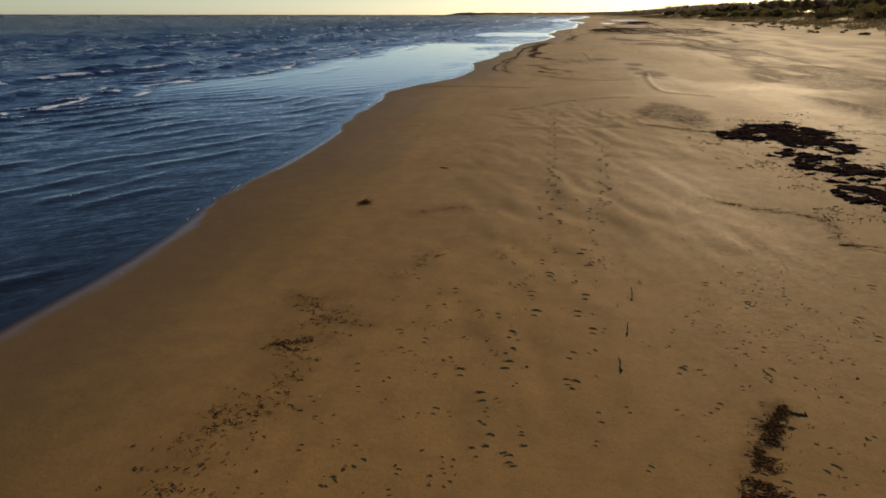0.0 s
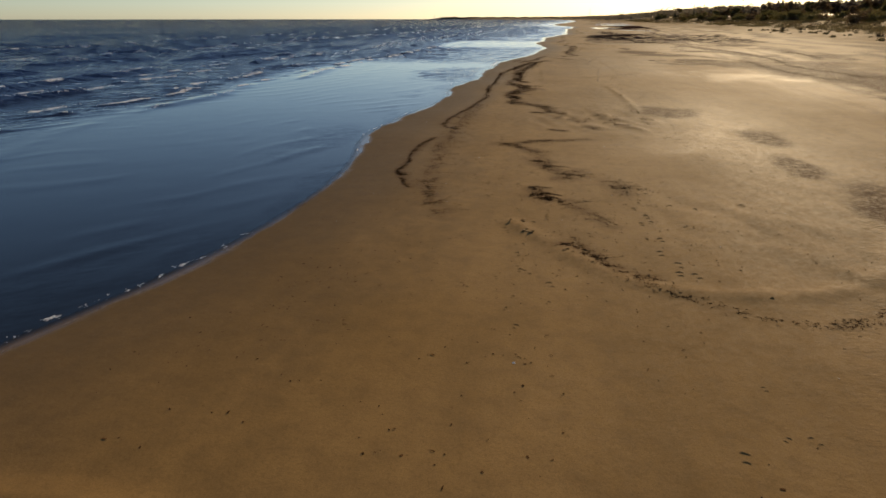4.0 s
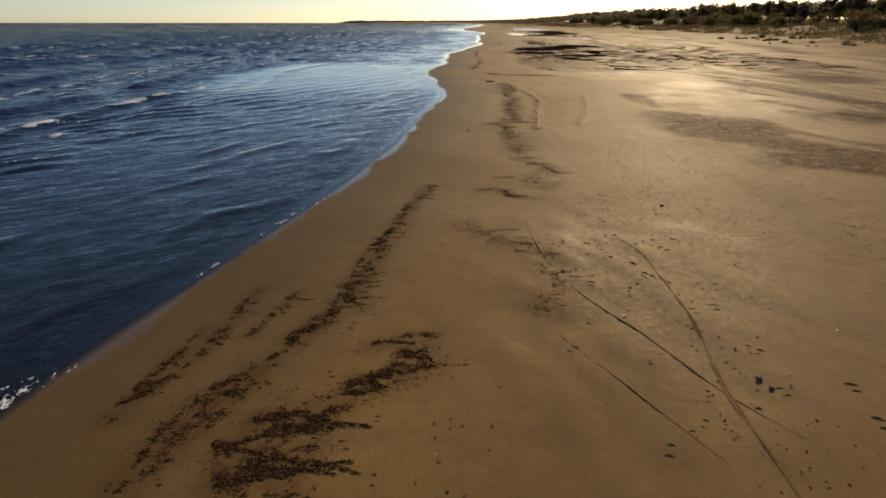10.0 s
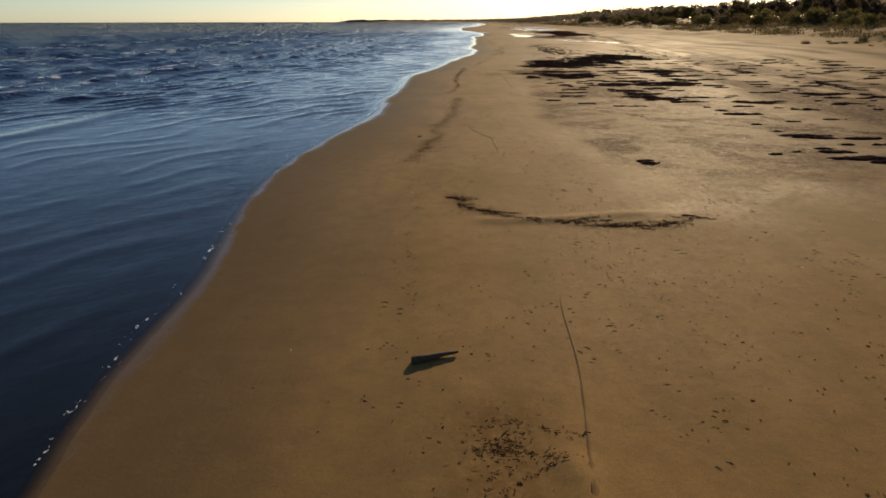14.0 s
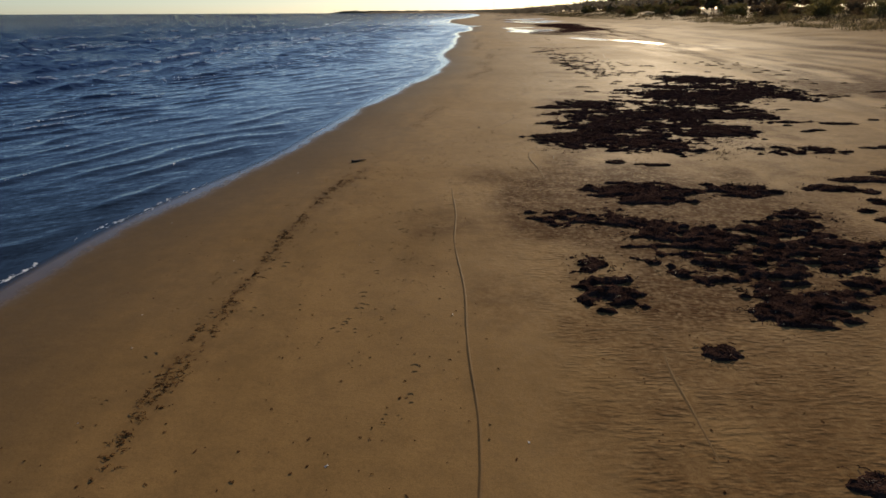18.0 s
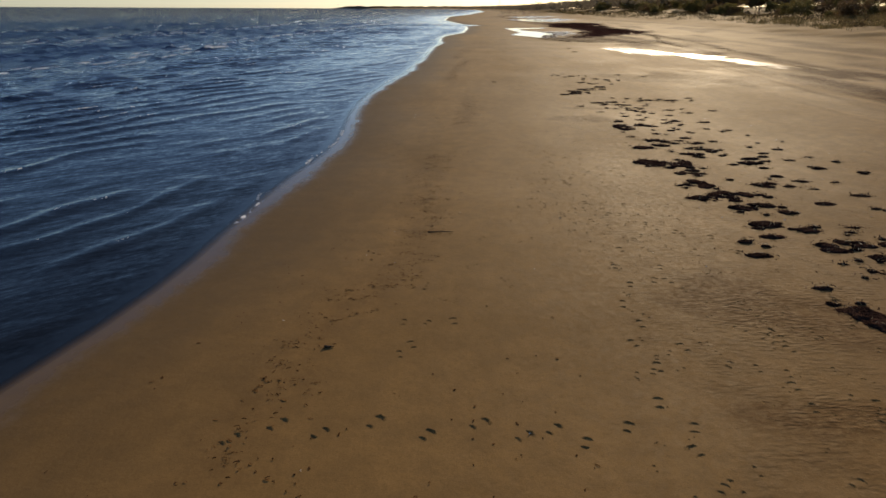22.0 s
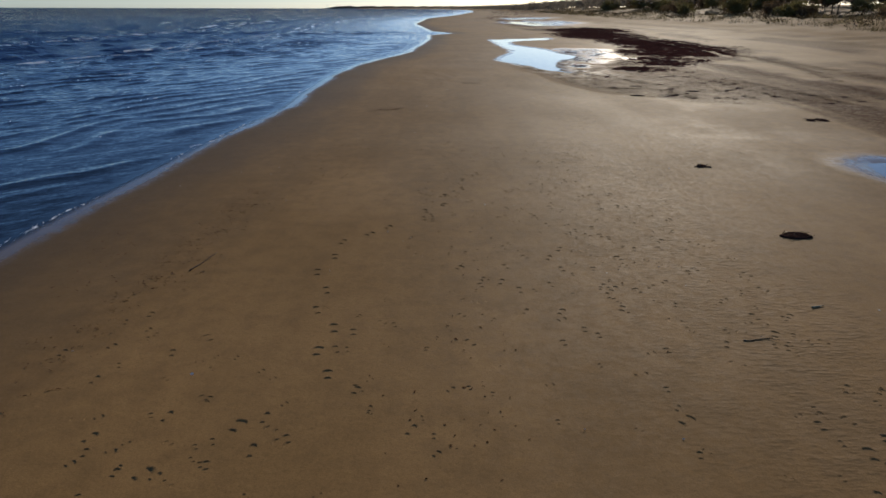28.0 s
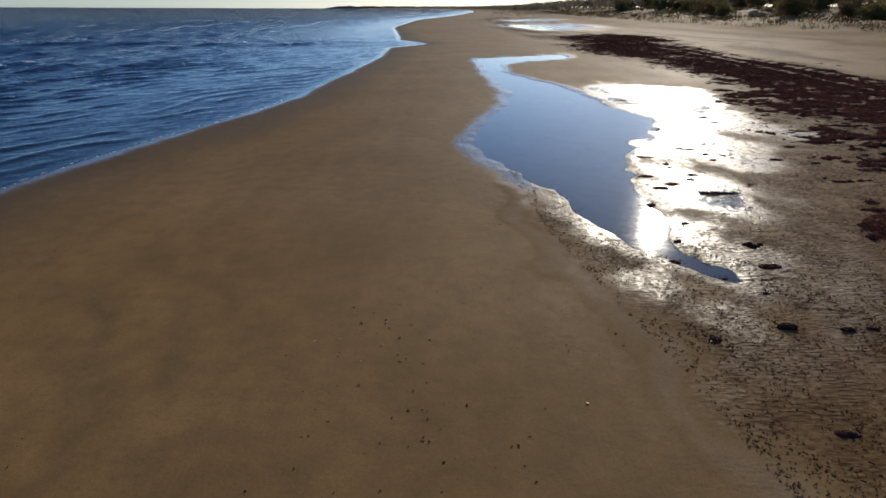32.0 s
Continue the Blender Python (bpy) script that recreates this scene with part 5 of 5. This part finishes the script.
           [(-0.1, 12.7), (0.2, 14.9), (0.2, 16.0), (0.2, 17.3), (0.2, 20.5), (0.2, 28.8)], [(0.9, 12.9), (1.3, 14.0), (1.5, 14.7), (1.5, 15.7), (1.6, 17.1), (2.0, 21.6)],
           [(-0.4, 26.7), (0.9, 28.7), (1.0, 30.1), (1.1, 31.5), (1.9, 32.7)], [(2.5, 27.3), (2.2, 27.8), (2.5, 28.9), (2.4, 29.9), (2.8, 32.0)], [(1.8, 44.7), (1.6, 45.2), (1.5, 47.5), (1.5, 51.9)]]
TRAIL_B = [[(4.1, 79.5), (4.6, 81.3), (4.7, 82.3), (5.3, 85.3), (5.3, 87.8), (5.5, 93.2), (5.2, 100)], [(-0.6, 78.5), (-0.5, 79.9), (-0.6, 81.3), (-0.5, 82.9), (-0.5, 86.0), (-0.5, 90.0)],
           [(5.4, 126.8), (5.7, 128.0), (5.9, 129.2), (6.0, 130.5), (6.1, 132.9)], [(11.6, 204.6), (11.9, 205.2), (12.1, 205.9), (12.3, 206.9), (12.7, 208.1), (13.0, 209.3)],
           [(14.0, 214.2), (14.1, 215.7), (14.2, 216.8), (14.4, 218.1), (14.8, 220.4)], [(9.4, 214.4), (10.3, 214.5), (11.4, 214.5), (12.4, 214.5), (13.0, 214.4), (14.1, 214.6)],
           [(16.4, 264.6), (17.0, 264.1), (17.6, 263.9), (18.3, 263.9), (18.9, 263.8), (19.4, 263.4), (20.1, 263.4)], [(16.1, 269.2), (16.0, 270.3), (15.7, 271.5), (15.6, 272.9), (16.1, 274.1), (17.1, 275.0), (18.6, 279.3)]]
count = 0
for path in TRAIL_A + TRAIL_B:
    p = spline(path, 0.62)
    for k in range(0, len(p) - 1):
        d = p[min(k + 1, len(p) - 1)] - p[k]
        a = math.atan2(d[1], d[0])
        side = 0.09 if k % 2 else -0.09
        x, y = p[k, 0] - math.sin(a) * side, p[k, 1] + math.cos(a) * side
        ob = new("footprint", PRINTS[count % 6])
        ob.matrix_world = pose(x, y, gz(x, y), 0, 0, (math.degrees(a) - 90) * 0.5 + rng.normal(0, 10)) @ Matrix.Diagonal((1.0 + 0.3 * rng.random(), 0.8 + 0.4 * rng.random(), 1.0, 1))
        tagged(ob, "shallow footprint pressed into damp sand", "footprint", "footprint trails")
        count += 1


def many_prints(spots):
    """Scuffed prints past counting, joined."""
    base = [np.array([v.co[:] for v in me.vertices]) for me in PRINTS]
    fs = [np.array([p.vertices[:] for p in me.polygons]) for me in PRINTS]
    co, f, at = [], [], 0
    zs = ground_z(spots[:, 0], spots[:, 1])
    for k, (x, y) in enumerate(spots):
        a, s = rng.normal(0, 0.7), 0.4 + 0.6 * rng.random() ** 2
        b = base[k % 6] * (s * (0.6 + 0.8 * rng.random()), s, 0.3 + 0.4 * s)
        c = np.column_stack([b[:, 0] * math.cos(a) - b[:, 1] * math.sin(a) + x, b[:, 0] * math.sin(a) + b[:, 1] * math.cos(a) + y, b[:, 2] + zs[k]])
        co.append(c)
        f.append(fs[k % 6] + at)
        at += len(c)
    return tagged(new("scuffed_prints", mesh_of("scuffed_prints", np.vstack(co), np.vstack(f), [TROD])), "scattered old scuff marks in the sand", "prints", kind="stuff")


m = 20000
sy0, su0 = rng.random(m) * 290 + 4, 3.0 + 10.0 * rng.random(m)
keep = vn(su0 / 1.6, sy0 / 7, 71) > 0.40 + 0.35 * rng.random(m)
many_prints(np.column_stack([shore(sy0) + su0, sy0])[keep])


def tyre_track(path, width=0.036):
    """A bicycle's rut: the low rim of sand that the tyre pushed up."""
    p = spline(path, 0.12)
    p = p + np.column_stack([0.03 * np.sin(np.arange(len(p)) * 0.21), 0 * p[:, 0]])
    d = np.gradient(p, axis=0)
    d /= np.linalg.norm(d, axis=1)[:, None]
    s = np.column_stack([-d[:, 1], d[:, 0]])
    co = []
    for off, h in ((-1.9, -0.003), (-0.9, 0.003), (-0.4, 0.010), (-0.2, 0.011), (0.2, 0.011), (0.4, 0.008), (1.0, 0.002), (1.9, -0.003)):
        q = p + s * (off * width / 2)
        co.append(np.column_stack([q, ground_z(q[:, 0], q[:, 1]) - 0.003 + (h + 0.003) * (0.45 + 0.8 * vn(p[:, 0] * 3, p[:, 1] * 3, 81)) * np.minimum(1, np.minimum(np.arange(len(p)), np.arange(len(p))[::-1]) / 12)]))
    co = np.stack(co, 1)
    ob = new("tyre_track", mesh_of("tyre_track", co.reshape(-1, 3), grid_faces(len(p), 8), [RUT]))
    tagged(ob, "narrow bicycle tyre track pressed into damp sand", "tyre track", "tyre tracks")


TYRE_A = [[(3.3, 77.9), (3.3, 79.3), (3.6, 81.8), (3.9, 85.6), (4.3, 90.1), (4.0, 94.4), (3.7, 97.1), (4.1, 101.6), (4.2, 103.5), (3.9, 104.7)], [(4.1, 101.6), (3.8, 99.1), (3.8, 97.6)], [(0.7, 79.4), (1.6, 80.8), (2.6, 81.7), (3.6, 82.4), (4.9, 83.4), (6.1, 84.9), (8.4, 86.3)],
          [(4.4, 98.1), (3.8, 99.1), (3.3, 100.6), (2.5, 102.5), (2.2, 105.9)], [(3.4, 97.7), (2.9, 98.8), (2.5, 99.8), (2.1, 100.7)],
          [(4.2, 117.6), (4.3, 118.8), (4.6, 120.7), (4.8, 122.4), (4.9, 124.2), (5.9, 126.3), (7.7, 128.4)], [(4.1, 126.7), (4.4, 128.9), (4.6, 131.6), (5.3, 136.9), (5.7, 141.2)]]
TYRE_B = [[(6.6, 127.0), (7.4, 128.0), (8.4, 128.8)], [(5.5, 151.5), (5.5, 153.7), (5.5, 154.6), (4.9, 156.1), (4.7, 158.3)],
          [(8.6, 166.4), (8.3, 167.3), (7.9, 168.2), (7.6, 169.4), (7.6, 170.7), (7.7, 171.4)], [(8.0, 172.5), (8.1, 176.4), (8.1, 177.7), (8.1, 179.3), (8.0, 182.4), (8.0, 186.8)],
          [(10.4, 176.2), (10.5, 177.9), (10.7, 179.0)], [(10.4, 187.2), (10.4, 188.4), (10.4, 190.3), (10.8, 191.5)],
          [(9.2, 194.9), (9.7, 195.3), (10.3, 196.4), (10.7, 197.4), (10.7, 198.3), (10.5, 199.2)], [(21.5, 297.0), (21.3, 298.0), (21.1, 299.5)]]
for path in TYRE_A + TYRE_B:
    tyre_track(path)


# ---- driftwood, sticks and stones ----
def tube(path, radii, seg=8, seed=0):
    """A tapering, knotty round bar along a path."""
    p = np.array(path, float)
    r = np.random.default_rng(seed)
    d = np.gradient(p, axis=0)
    d /= np.linalg.norm(d, axis=1)[:, None] + 1e-9
    ref = np.where(np.abs(d[:, 2:3]) > 0.9, np.array([[1.0, 0, 0]]), np.array([[0, 0, 1.0]]))
    s = np.cross(d, ref)
    s /= np.linalg.norm(s, axis=1)[:, None]
    n2 = np.cross(s, d)
    a = np.linspace(0, 2 * np.pi, seg, endpoint=False)
    rad = np.array(radii)[:, None] * (1 + 0.12 * r.normal(0, 1, (len(p), seg)))
    co = p[:, None] + (s[:, None] * np.cos(a)[None, :, None] + n2[:, None] * np.sin(a)[None, :, None]) * rad[..., None]
    k = np.arange(len(p) * seg).reshape(len(p), seg)
    nx = np.roll(k, -1, 1)
    f = np.stack([k[:-1], nx[:-1], nx[1:], k[1:]], -1).reshape(-1, 4)
    co = np.vstack([co.reshape(-1, 3), p[:1], p[-1:]])
    c0, c1 = len(co) - 2, len(co) - 1
    caps = [(k[0, (j + 1) % seg], k[0, j], c0, c0) for j in range(seg)] + [(k[-1, j], k[-1, (j + 1) % seg], c1, c1) for j in range(seg)]
    return co, f, np.array([c[:3] for c in caps])


def join(pieces):
    """Triangles of several tubes in one pair of arrays."""
    co, f, at = [], [], 0
    for c, quads, tris in pieces:
        co.append(c)
        f += [quads[:, [0, 1, 2]] + at, quads[:, [0, 2, 3]] + at, tris + at]
        at += len(c)
    return np.vstack(co), np.vstack(f)


def stick(x, y, length, radius, turn, label, fork=False, mat=None, name="driftwood_stick"):
    t = np.linspace(-0.5, 0.5, 9)
    r = np.random.default_rng(int(x * 100) % 9999)
    path = np.column_stack([t * length, np.cumsum(r.normal(0, 0.03 * length, 9)) * 0.6, radius * 0.8 + 0 * t])
    pieces = [tube(path, radius * (1.1 - 0.7 * (t + 0.5)), 8, int(y))]
    if fork:
        for at, s in ((4, 1), (6, -1)):
            q = path[at] + np.column_stack([np.linspace(0, 0.28, 5) * length, s * np.linspace(0, 0.22, 5) * length, np.linspace(0, 0.03, 5) * length])
            pieces.append(tube(q, radius * np.linspace(0.6, 0.2, 5), 6, at))
    ob = new(name, mesh_of(name, *join(pieces), [mat or WOOD]))
    ob.matrix_world = pose(x, y, gz(x, y), 0, 0, turn)
    return tagged(ob, label, "driftwood")


stick(5.23, 189.6, 0.42, 0.035, 35, "short dark driftwood log with a stub of branch on damp sand", True, None, "driftwood_log")
stick(3.72, 138.8, 0.62, 0.05, 18, "dark waterlogged driftwood log lying near the waterline", False, None, "driftwood_log")
stick(1.45, 117.7, 0.10, 0.018, 40, "small dark chip of driftwood on wet sand")
stick(19.28, 299.5, 1.05, 0.009, -3, "long thin dark stick lying on smooth sand")
stick(21.67, 270.05, 0.44, 0.007, 10, "forked dark twig lying on rippled sand", True)
stick(0.82, 118.4, 0.12, 0.012, 5, "small dark twig on wet sand")
stick(14.31, 246.55, 0.26, 0.022, -8, "dark stub of driftwood with a pale tail on damp sand", True)
stick(13.49, 272.7, 0.85, 0.010, 78, "thin dark reed stalk lying on the sand")
stick(11.21, 233.8, 0.16, 0.012, 45, "short dark twig on damp sand")
stick(10.11, 216.15, 0.12, 0.016, 0, "small dark chip of driftwood on wet sand")
stick(-2.83, 17.1, 0.26, 0.016, -8, "short dark twig on damp sand")
stick(2.82, 154.9, 0.16, 0.018, 20, "small dark chip of driftwood on wet sand")
stick(12.52, 265.6, 0.40, 0.012, 22, "thin dark stick lying on damp sand")
stick(11.48, 220.5, 0.5, 0.008, 0, "thin reed stalk lying across the sand")
stick(1.45, 9.2, 0.5, 0.010, 88, "thin dark reed stalk lying along the beach")
stick(1.3, 8.0, 0.42, 0.010, 80, "thin dark reed stalk lying along the beach")
stick(1.1, 7.0, 0.35, 0.010, 86, "thin dark reed stalk lying along the beach")
stick(23.0, 271.0, 0.22, 0.012, 15, "short pale twig on rippled sand", False, STRAW)
stick(10.9, 99.6, 0.5, 0.02, 5, "dark weathered stick on wet sand")


def stone(x, y, s, label):
    bm = bmesh.new()
    bmesh.ops.create_icosphere(bm, subdivisions=3, radius=1)
    for v in bm.verts:
        v.co *= 0.8 + 0.5 * noise.noise(v.co * 1.3 + Vector((x, y, 0)))
        v.co.x, v.co.y, v.co.z = v.co.x * s, v.co.y * s * 0.8, max(v.co.z, -0.5) * s * 0.6
    me = bpy.data.meshes.new("stone")
    for f in bm.faces:
        f.smooth = True
    bm.to_mesh(me)
    bm.free()
    me.materials.append(STONE)
    ob = new("stone", me)
    ob.location = (x, y, gz(x, y) + 0.2 * s)
    return tagged(ob, label, "stone")


stone(4.29, 99.5, 0.045, "dark round stone lying on damp sand")
stone(4.34, 99.3, 0.035, "small dark stone lying on damp sand")
stone(9.11, 195.0, 0.04, "small dark stone lying on damp sand")
stone(5.6, 107.0, 0.05, "small dark stone lying on damp sand")
stone(-4.3, 92.4, 0.05, "small dark stone at the waterline")
STEM_X, STEM_Y = -4.11, 13.36
tuft_at = on_ground(np.array([[STEM_X, STEM_Y]]) + rng.normal(0, 0.07, (60, 2)) * (0.6, 1.6))
tagged(strips("grass_bundle", tuft_at, 0.28, 0.012, 0.06, BITS, "washed-up bundle of dark dry grass on wet sand", "grass bundle"), kind="stuff")


# ---- dune plants ----
def leaf_quads(points, size, r, droop=0.0):
    n = len(points)
    a = r.normal(0, 1, (n, 3))
    a /= np.linalg.norm(a, axis=1)[:, None]
    b = np.cross(a, r.normal(0, 1, (n, 3)))
    b /= np.linalg.norm(b, axis=1)[:, None]
    s = (size * (0.5 + 0.9 * r.random(n)))[:, None]
    co = np.stack([points - a * s * 0.5, points + b * s * 0.32, points + a * s * 0.5, points - b * s * 0.32], 1).reshape(-1, 3)
    return co, np.arange(4 * n).reshape(n, 4)


def clumped(blobs_at, per, r):
    """Points in a bunch of round clumps, denser at their rims."""
    out = []
    for cx, cy, cz, rad in blobs_at:
        d = r.normal(0, 1, (per, 3))
        d /= np.linalg.norm(d, axis=1)[:, None]
        out.append(np.array([cx, cy, cz]) + d * (rad * (0.35 + 0.65 * r.random(per) ** 0.5))[:, None] * (1, 1, 0.8))
    return np.vstack(out)


def plant(kind, seed, mat, height, spread, stems, clumps, per, size, label, category, group):
    """A tree or bush: stems with limbs, and a crown of leaf clumps."""
    r = np.random.default_rng(seed)
    root = tagged(new(kind), label, category, group)
    pieces, tips = [], []
    for k in range(stems):
        lean = r.normal(0, 0.10 if stems == 1 else 0.35, 2) * height
        h = height * (0.92 if stems == 1 else 0.55 + 0.3 * r.random())
        t = np.linspace(0, 1, 7)
        p = np.column_stack([lean[0] * t ** 1.6, lean[1] * t ** 1.6, h * t - 0.15])
        rad = (0.018 * height if stems == 1 else 0.012 * height)
        pieces.append(tube(p, rad * (1.15 - t), 7, seed + k))
        for j in range(5):
            q = p[2 + j % 4 + (1 if stems == 1 else 0)]
            a = r.random() * 6.3
            ln = spread * (0.4 + 0.5 * r.random())
            w = np.linspace(0, 1, 5)
            limb = q + np.column_stack([np.cos(a) * ln * w, np.sin(a) * ln * w, 0.35 * ln * w ** 1.3])
            pieces.append(tube(limb, rad * 0.4 * (1.1 - w), 5, seed + j))
            tips.append(limb[-1])
        tips.append(p[-1])
    part("trunk" if stems == 1 else "stems", mesh_of("trunk", *join(pieces), [BARK]), root)
    at = []
    for k in range(clumps):
        tip = tips[k % len(tips)] + r.normal(0, 0.16 * spread, 3)
        at.append((*tip, spread * (0.28 + 0.22 * r.random())))
    pts = clumped(at, per, r)
    pts[:, 2] = np.maximum(pts[:, 2], 0.08 * height)
    part("crown", mesh_of("crown", *leaf_quads(pts, size, r), [mat], flat=True), root)
    return root


def scatter(protos, spots, scale):
    """Copies of the given plants at (x, y)."""
    for k, (x, y) in enumerate(spots):
        s = scale[0] + (scale[1] - scale[0]) * rng.random()
        ob = copy_thing(protos[k % len(protos)], pose(x, y, gz(x, y) - 0.05, 0, 0, 360 * rng.random()))
        ob.scale = (s * (0.85 + 0.3 * rng.random()), s * (0.85 + 0.3 * rng.random()), s)
    for ob in protos:
        for o in (*ob.children_recursive, ob):
            bpy.data.objects.remove(o)


def coast(y, u):
    return float(shore(np.array([y]))[0]) + u


pines = [plant("pine_tree", 10 + k, PINE, 7.6 + k * 0.6, 2.9, 1, 26, 230, 0.40, "dark green pine standing on the wooded dune", "tree", "trees on the dune") for k in range(3)]
scatter(pines, [(coast(y, u), y) for y, u in zip(np.linspace(25, 800, 330) + rng.normal(0, 1.5, 330), 100 + 34 * rng.random(330))], (0.58, 0.76))
broad = [plant("birch_tree", 30 + k, (RUST, LEAF)[k % 2], 6.4, 2.9, 1, 20, 150, 0.42, "leafy tree with yellow-green autumn leaves on the dune", "tree", "trees on the dune") for k in range(2)]
scatter(broad, [(coast(y, u), y) for y, u in zip(np.linspace(30, 620, 90) + rng.normal(0, 3, 90), 90 + 16 * rng.random(90))], (0.6, 1.0))
willows = [plant("willow_bush", 50 + k, (LEAF, RUST, LEAF)[k], 3.2, 2.3, 5, 24, 150, 0.26, "rounded yellow-green willow bush on the dune", "bush", "bushes on the dune") for k in range(3)]
scatter(willows, [(coast(y, u), y) for y, u in zip(np.linspace(35, 560, 120) + rng.normal(0, 3, 120), 76 + 18 * rng.random(120))], (0.5, 1.25))


def blades(spots, n, height, spread, mat, name):
    m = len(spots)
    base = np.repeat(spots, n, 0) + np.column_stack([rng.normal(0, spread, (m * n, 2)), np.zeros(m * n)])
    a = rng.random(m * n) * 6.3
    h = height * (0.45 + 0.7 * rng.random(m * n))
    lean = np.column_stack([np.cos(a), np.sin(a)]) * (h * 0.45)[:, None]
    w = 0.012 + 0.02 * rng.random(m * n)
    side = np.column_stack([-np.sin(a), np.cos(a), 0 * a]) * (w * (1 + height))[:, None]
    tip = base + np.column_stack([lean, h])
    co = np.stack([base - side, base + side, tip + side * 0.3, tip - side * 0.3], 1).reshape(-1, 3)
    return mesh_of(name, co, np.arange(len(co)).reshape(-1, 4), [mat], flat=True)


gy0 = np.concatenate([rng.random(8500) * 330 + 25, rng.random(3500) * 500 + 350])
gu0 = 62 + 34 * rng.random(len(gy0)) + 4 * (fbm(gy0 / 15, gy0 * 0, 91, 2) - 0.5)
keep = vn(gu0 / 4, gy0 / 7, 92) > 0.30
spots = on_ground(np.column_stack([shore(gy0) + gu0, gy0])[keep])
tagged(new("dune_grass", blades(spots, 9, 0.75, 0.45, GRASS, "dune_grass")), "yellow-green marram grass covering the dune front", "dune grass", kind="stuff")
hy = rng.random(2600) * 560 + 25
hu = 64 + 26 * rng.random(2600)
keep = vn(hu / 5, hy / 10, 94) > 0.45
hp = on_ground(np.column_stack([shore(hy) + hu, hy])[keep])
pts = clumped([(x, y, z0 + 0.2, 0.8) for x, y, z0 in hp], 14, rng)
tagged(new("dune_scrub", mesh_of("dune_scrub", *leaf_quads(pts, 0.35, rng), [HEATH], flat=True)), "low brown scrub growing along the dune foot", "scrub", kind="stuff")
tufts = []
for k in range(3):
    me = blades(np.zeros((7, 3)) + rng.normal(0, 0.25, (7, 3)) * (1, 1, 0), 18, 0.5, 0.16, (GRASS, HEATH, GRASS)[k], "grass_tuft")
    tufts.append(me)
for k in range(80):
    y = 45 + 190 * rng.random()
    u = 50 + 12 * rng.random() ** 0.7
    x = coast(y, u)
    ob = new("grass_tuft", tufts[k % 3])
    s = 0.4 + 0.7 * rng.random()
    ob.matrix_world = pose(x, y, gz(x, y) - 0.03, 0, 0, 360 * rng.random()) @ Matrix.Diagonal((s, s, s * 0.9, 1))
    tagged(ob, "tuft of dry dune grass on pale sand", "grass tuft", "grass tufts before the dune")

# ---- the wooded ridge and the far coast ----
fy = np.concatenate([rng.random(1500) * 600 + 300, 900 * (3.6 ** rng.random(2200))])
fu = np.interp(fy, [300, 600, 950], [112, 72, 42]) + 190 * rng.random(len(fy)) ** 1.3
fx = shore(fy) + fu
fz = ground_z(fx, fy)
tall = 5.5 + 3.5 * fbm(fx / 60, fy / 60, 95, 2)
pts, sizes = [], []
for x, y, z0, h in zip(fx, fy, fz, tall):
    k = 34
    d = rng.normal(0, 1, (k, 3)) * (1.9, 1.9, 0.17 * h)
    pts.append(np.array([x, y, z0 + h * 0.62]) + d)
pts = np.vstack(pts)
tagged(new("far_wood", mesh_of("far_wood", *leaf_quads(pts, 1.25, rng), [FOREST], flat=True)), "dark pine wood on the ridge behind the beach", "woods", kind="stuff")


def far_land():
    """A low wooded headland that closes the bay."""
    t = np.linspace(0, 1, 160)
    az = np.radians(-9.3 + 16.5 * t)
    dist = 4300 - 900 * t
    top = (6 + 10 * fbm(t * 30, t * 0, 96, 4)) * smooth(0, 0.08, t) + 2
    co = []
    for k, (back, h) in enumerate(((0, -1), (6, 0.55), (20, 1.0), (160, 1.0), (320, -0.2))):
        d = dist + back
        co.append(np.column_stack([np.sin(az) * d, np.cos(az) * d, np.where(h < 0, h * 2, h * top) + 0 * t]))
    co = np.stack(co, 1)
    return tagged(new("headland", mesh_of("headland", co.reshape(-1, 3), grid_faces(160, 5), [FOREST])), "low dark wooded headland across the bay", "headland", kind="structure")


far_land()


def mast(az, dist, height, label):
    root = tagged(new("radio_mast"), label, "mast")
    x, y = math.sin(radians(az)) * dist, math.cos(radians(az)) * dist
    root.location = (x, y, gz(x, y) if dist < 3300 else 2)
    for k in range(4):
        sxm, sym = (1, -1)[k % 2], (1, -1)[k // 2]
        t = np.linspace(0, 1, 5)
        p = np.column_stack([sxm * (1.6 - 1.3 * t), sym * (1.6 - 1.3 * t), height * t])
        part("leg", mesh_of("leg", *join([tube(p, 0.45 - 0.2 * t, 6, k)]), [STEEL]), root)
    for k in range(1, 6):
        w = 1.6 - 1.3 * k / 6
        ring = np.array([(-w, -w), (w, -w), (w, w), (-w, w), (-w, -w)])
        part("brace", mesh_of("brace", *join([tube(np.column_stack([ring, np.full(5, height * k / 6)]), np.full(5, 0.25), 5, k)]), [STEEL]), root)


mast(4.3, 3200, 42, "tall thin lattice mast above the far woods")
mast(3.6, 3250, 18, "short lattice mast above the far woods")
mast(-8.9, 4200, 22, "small beacon tower on the far headland")
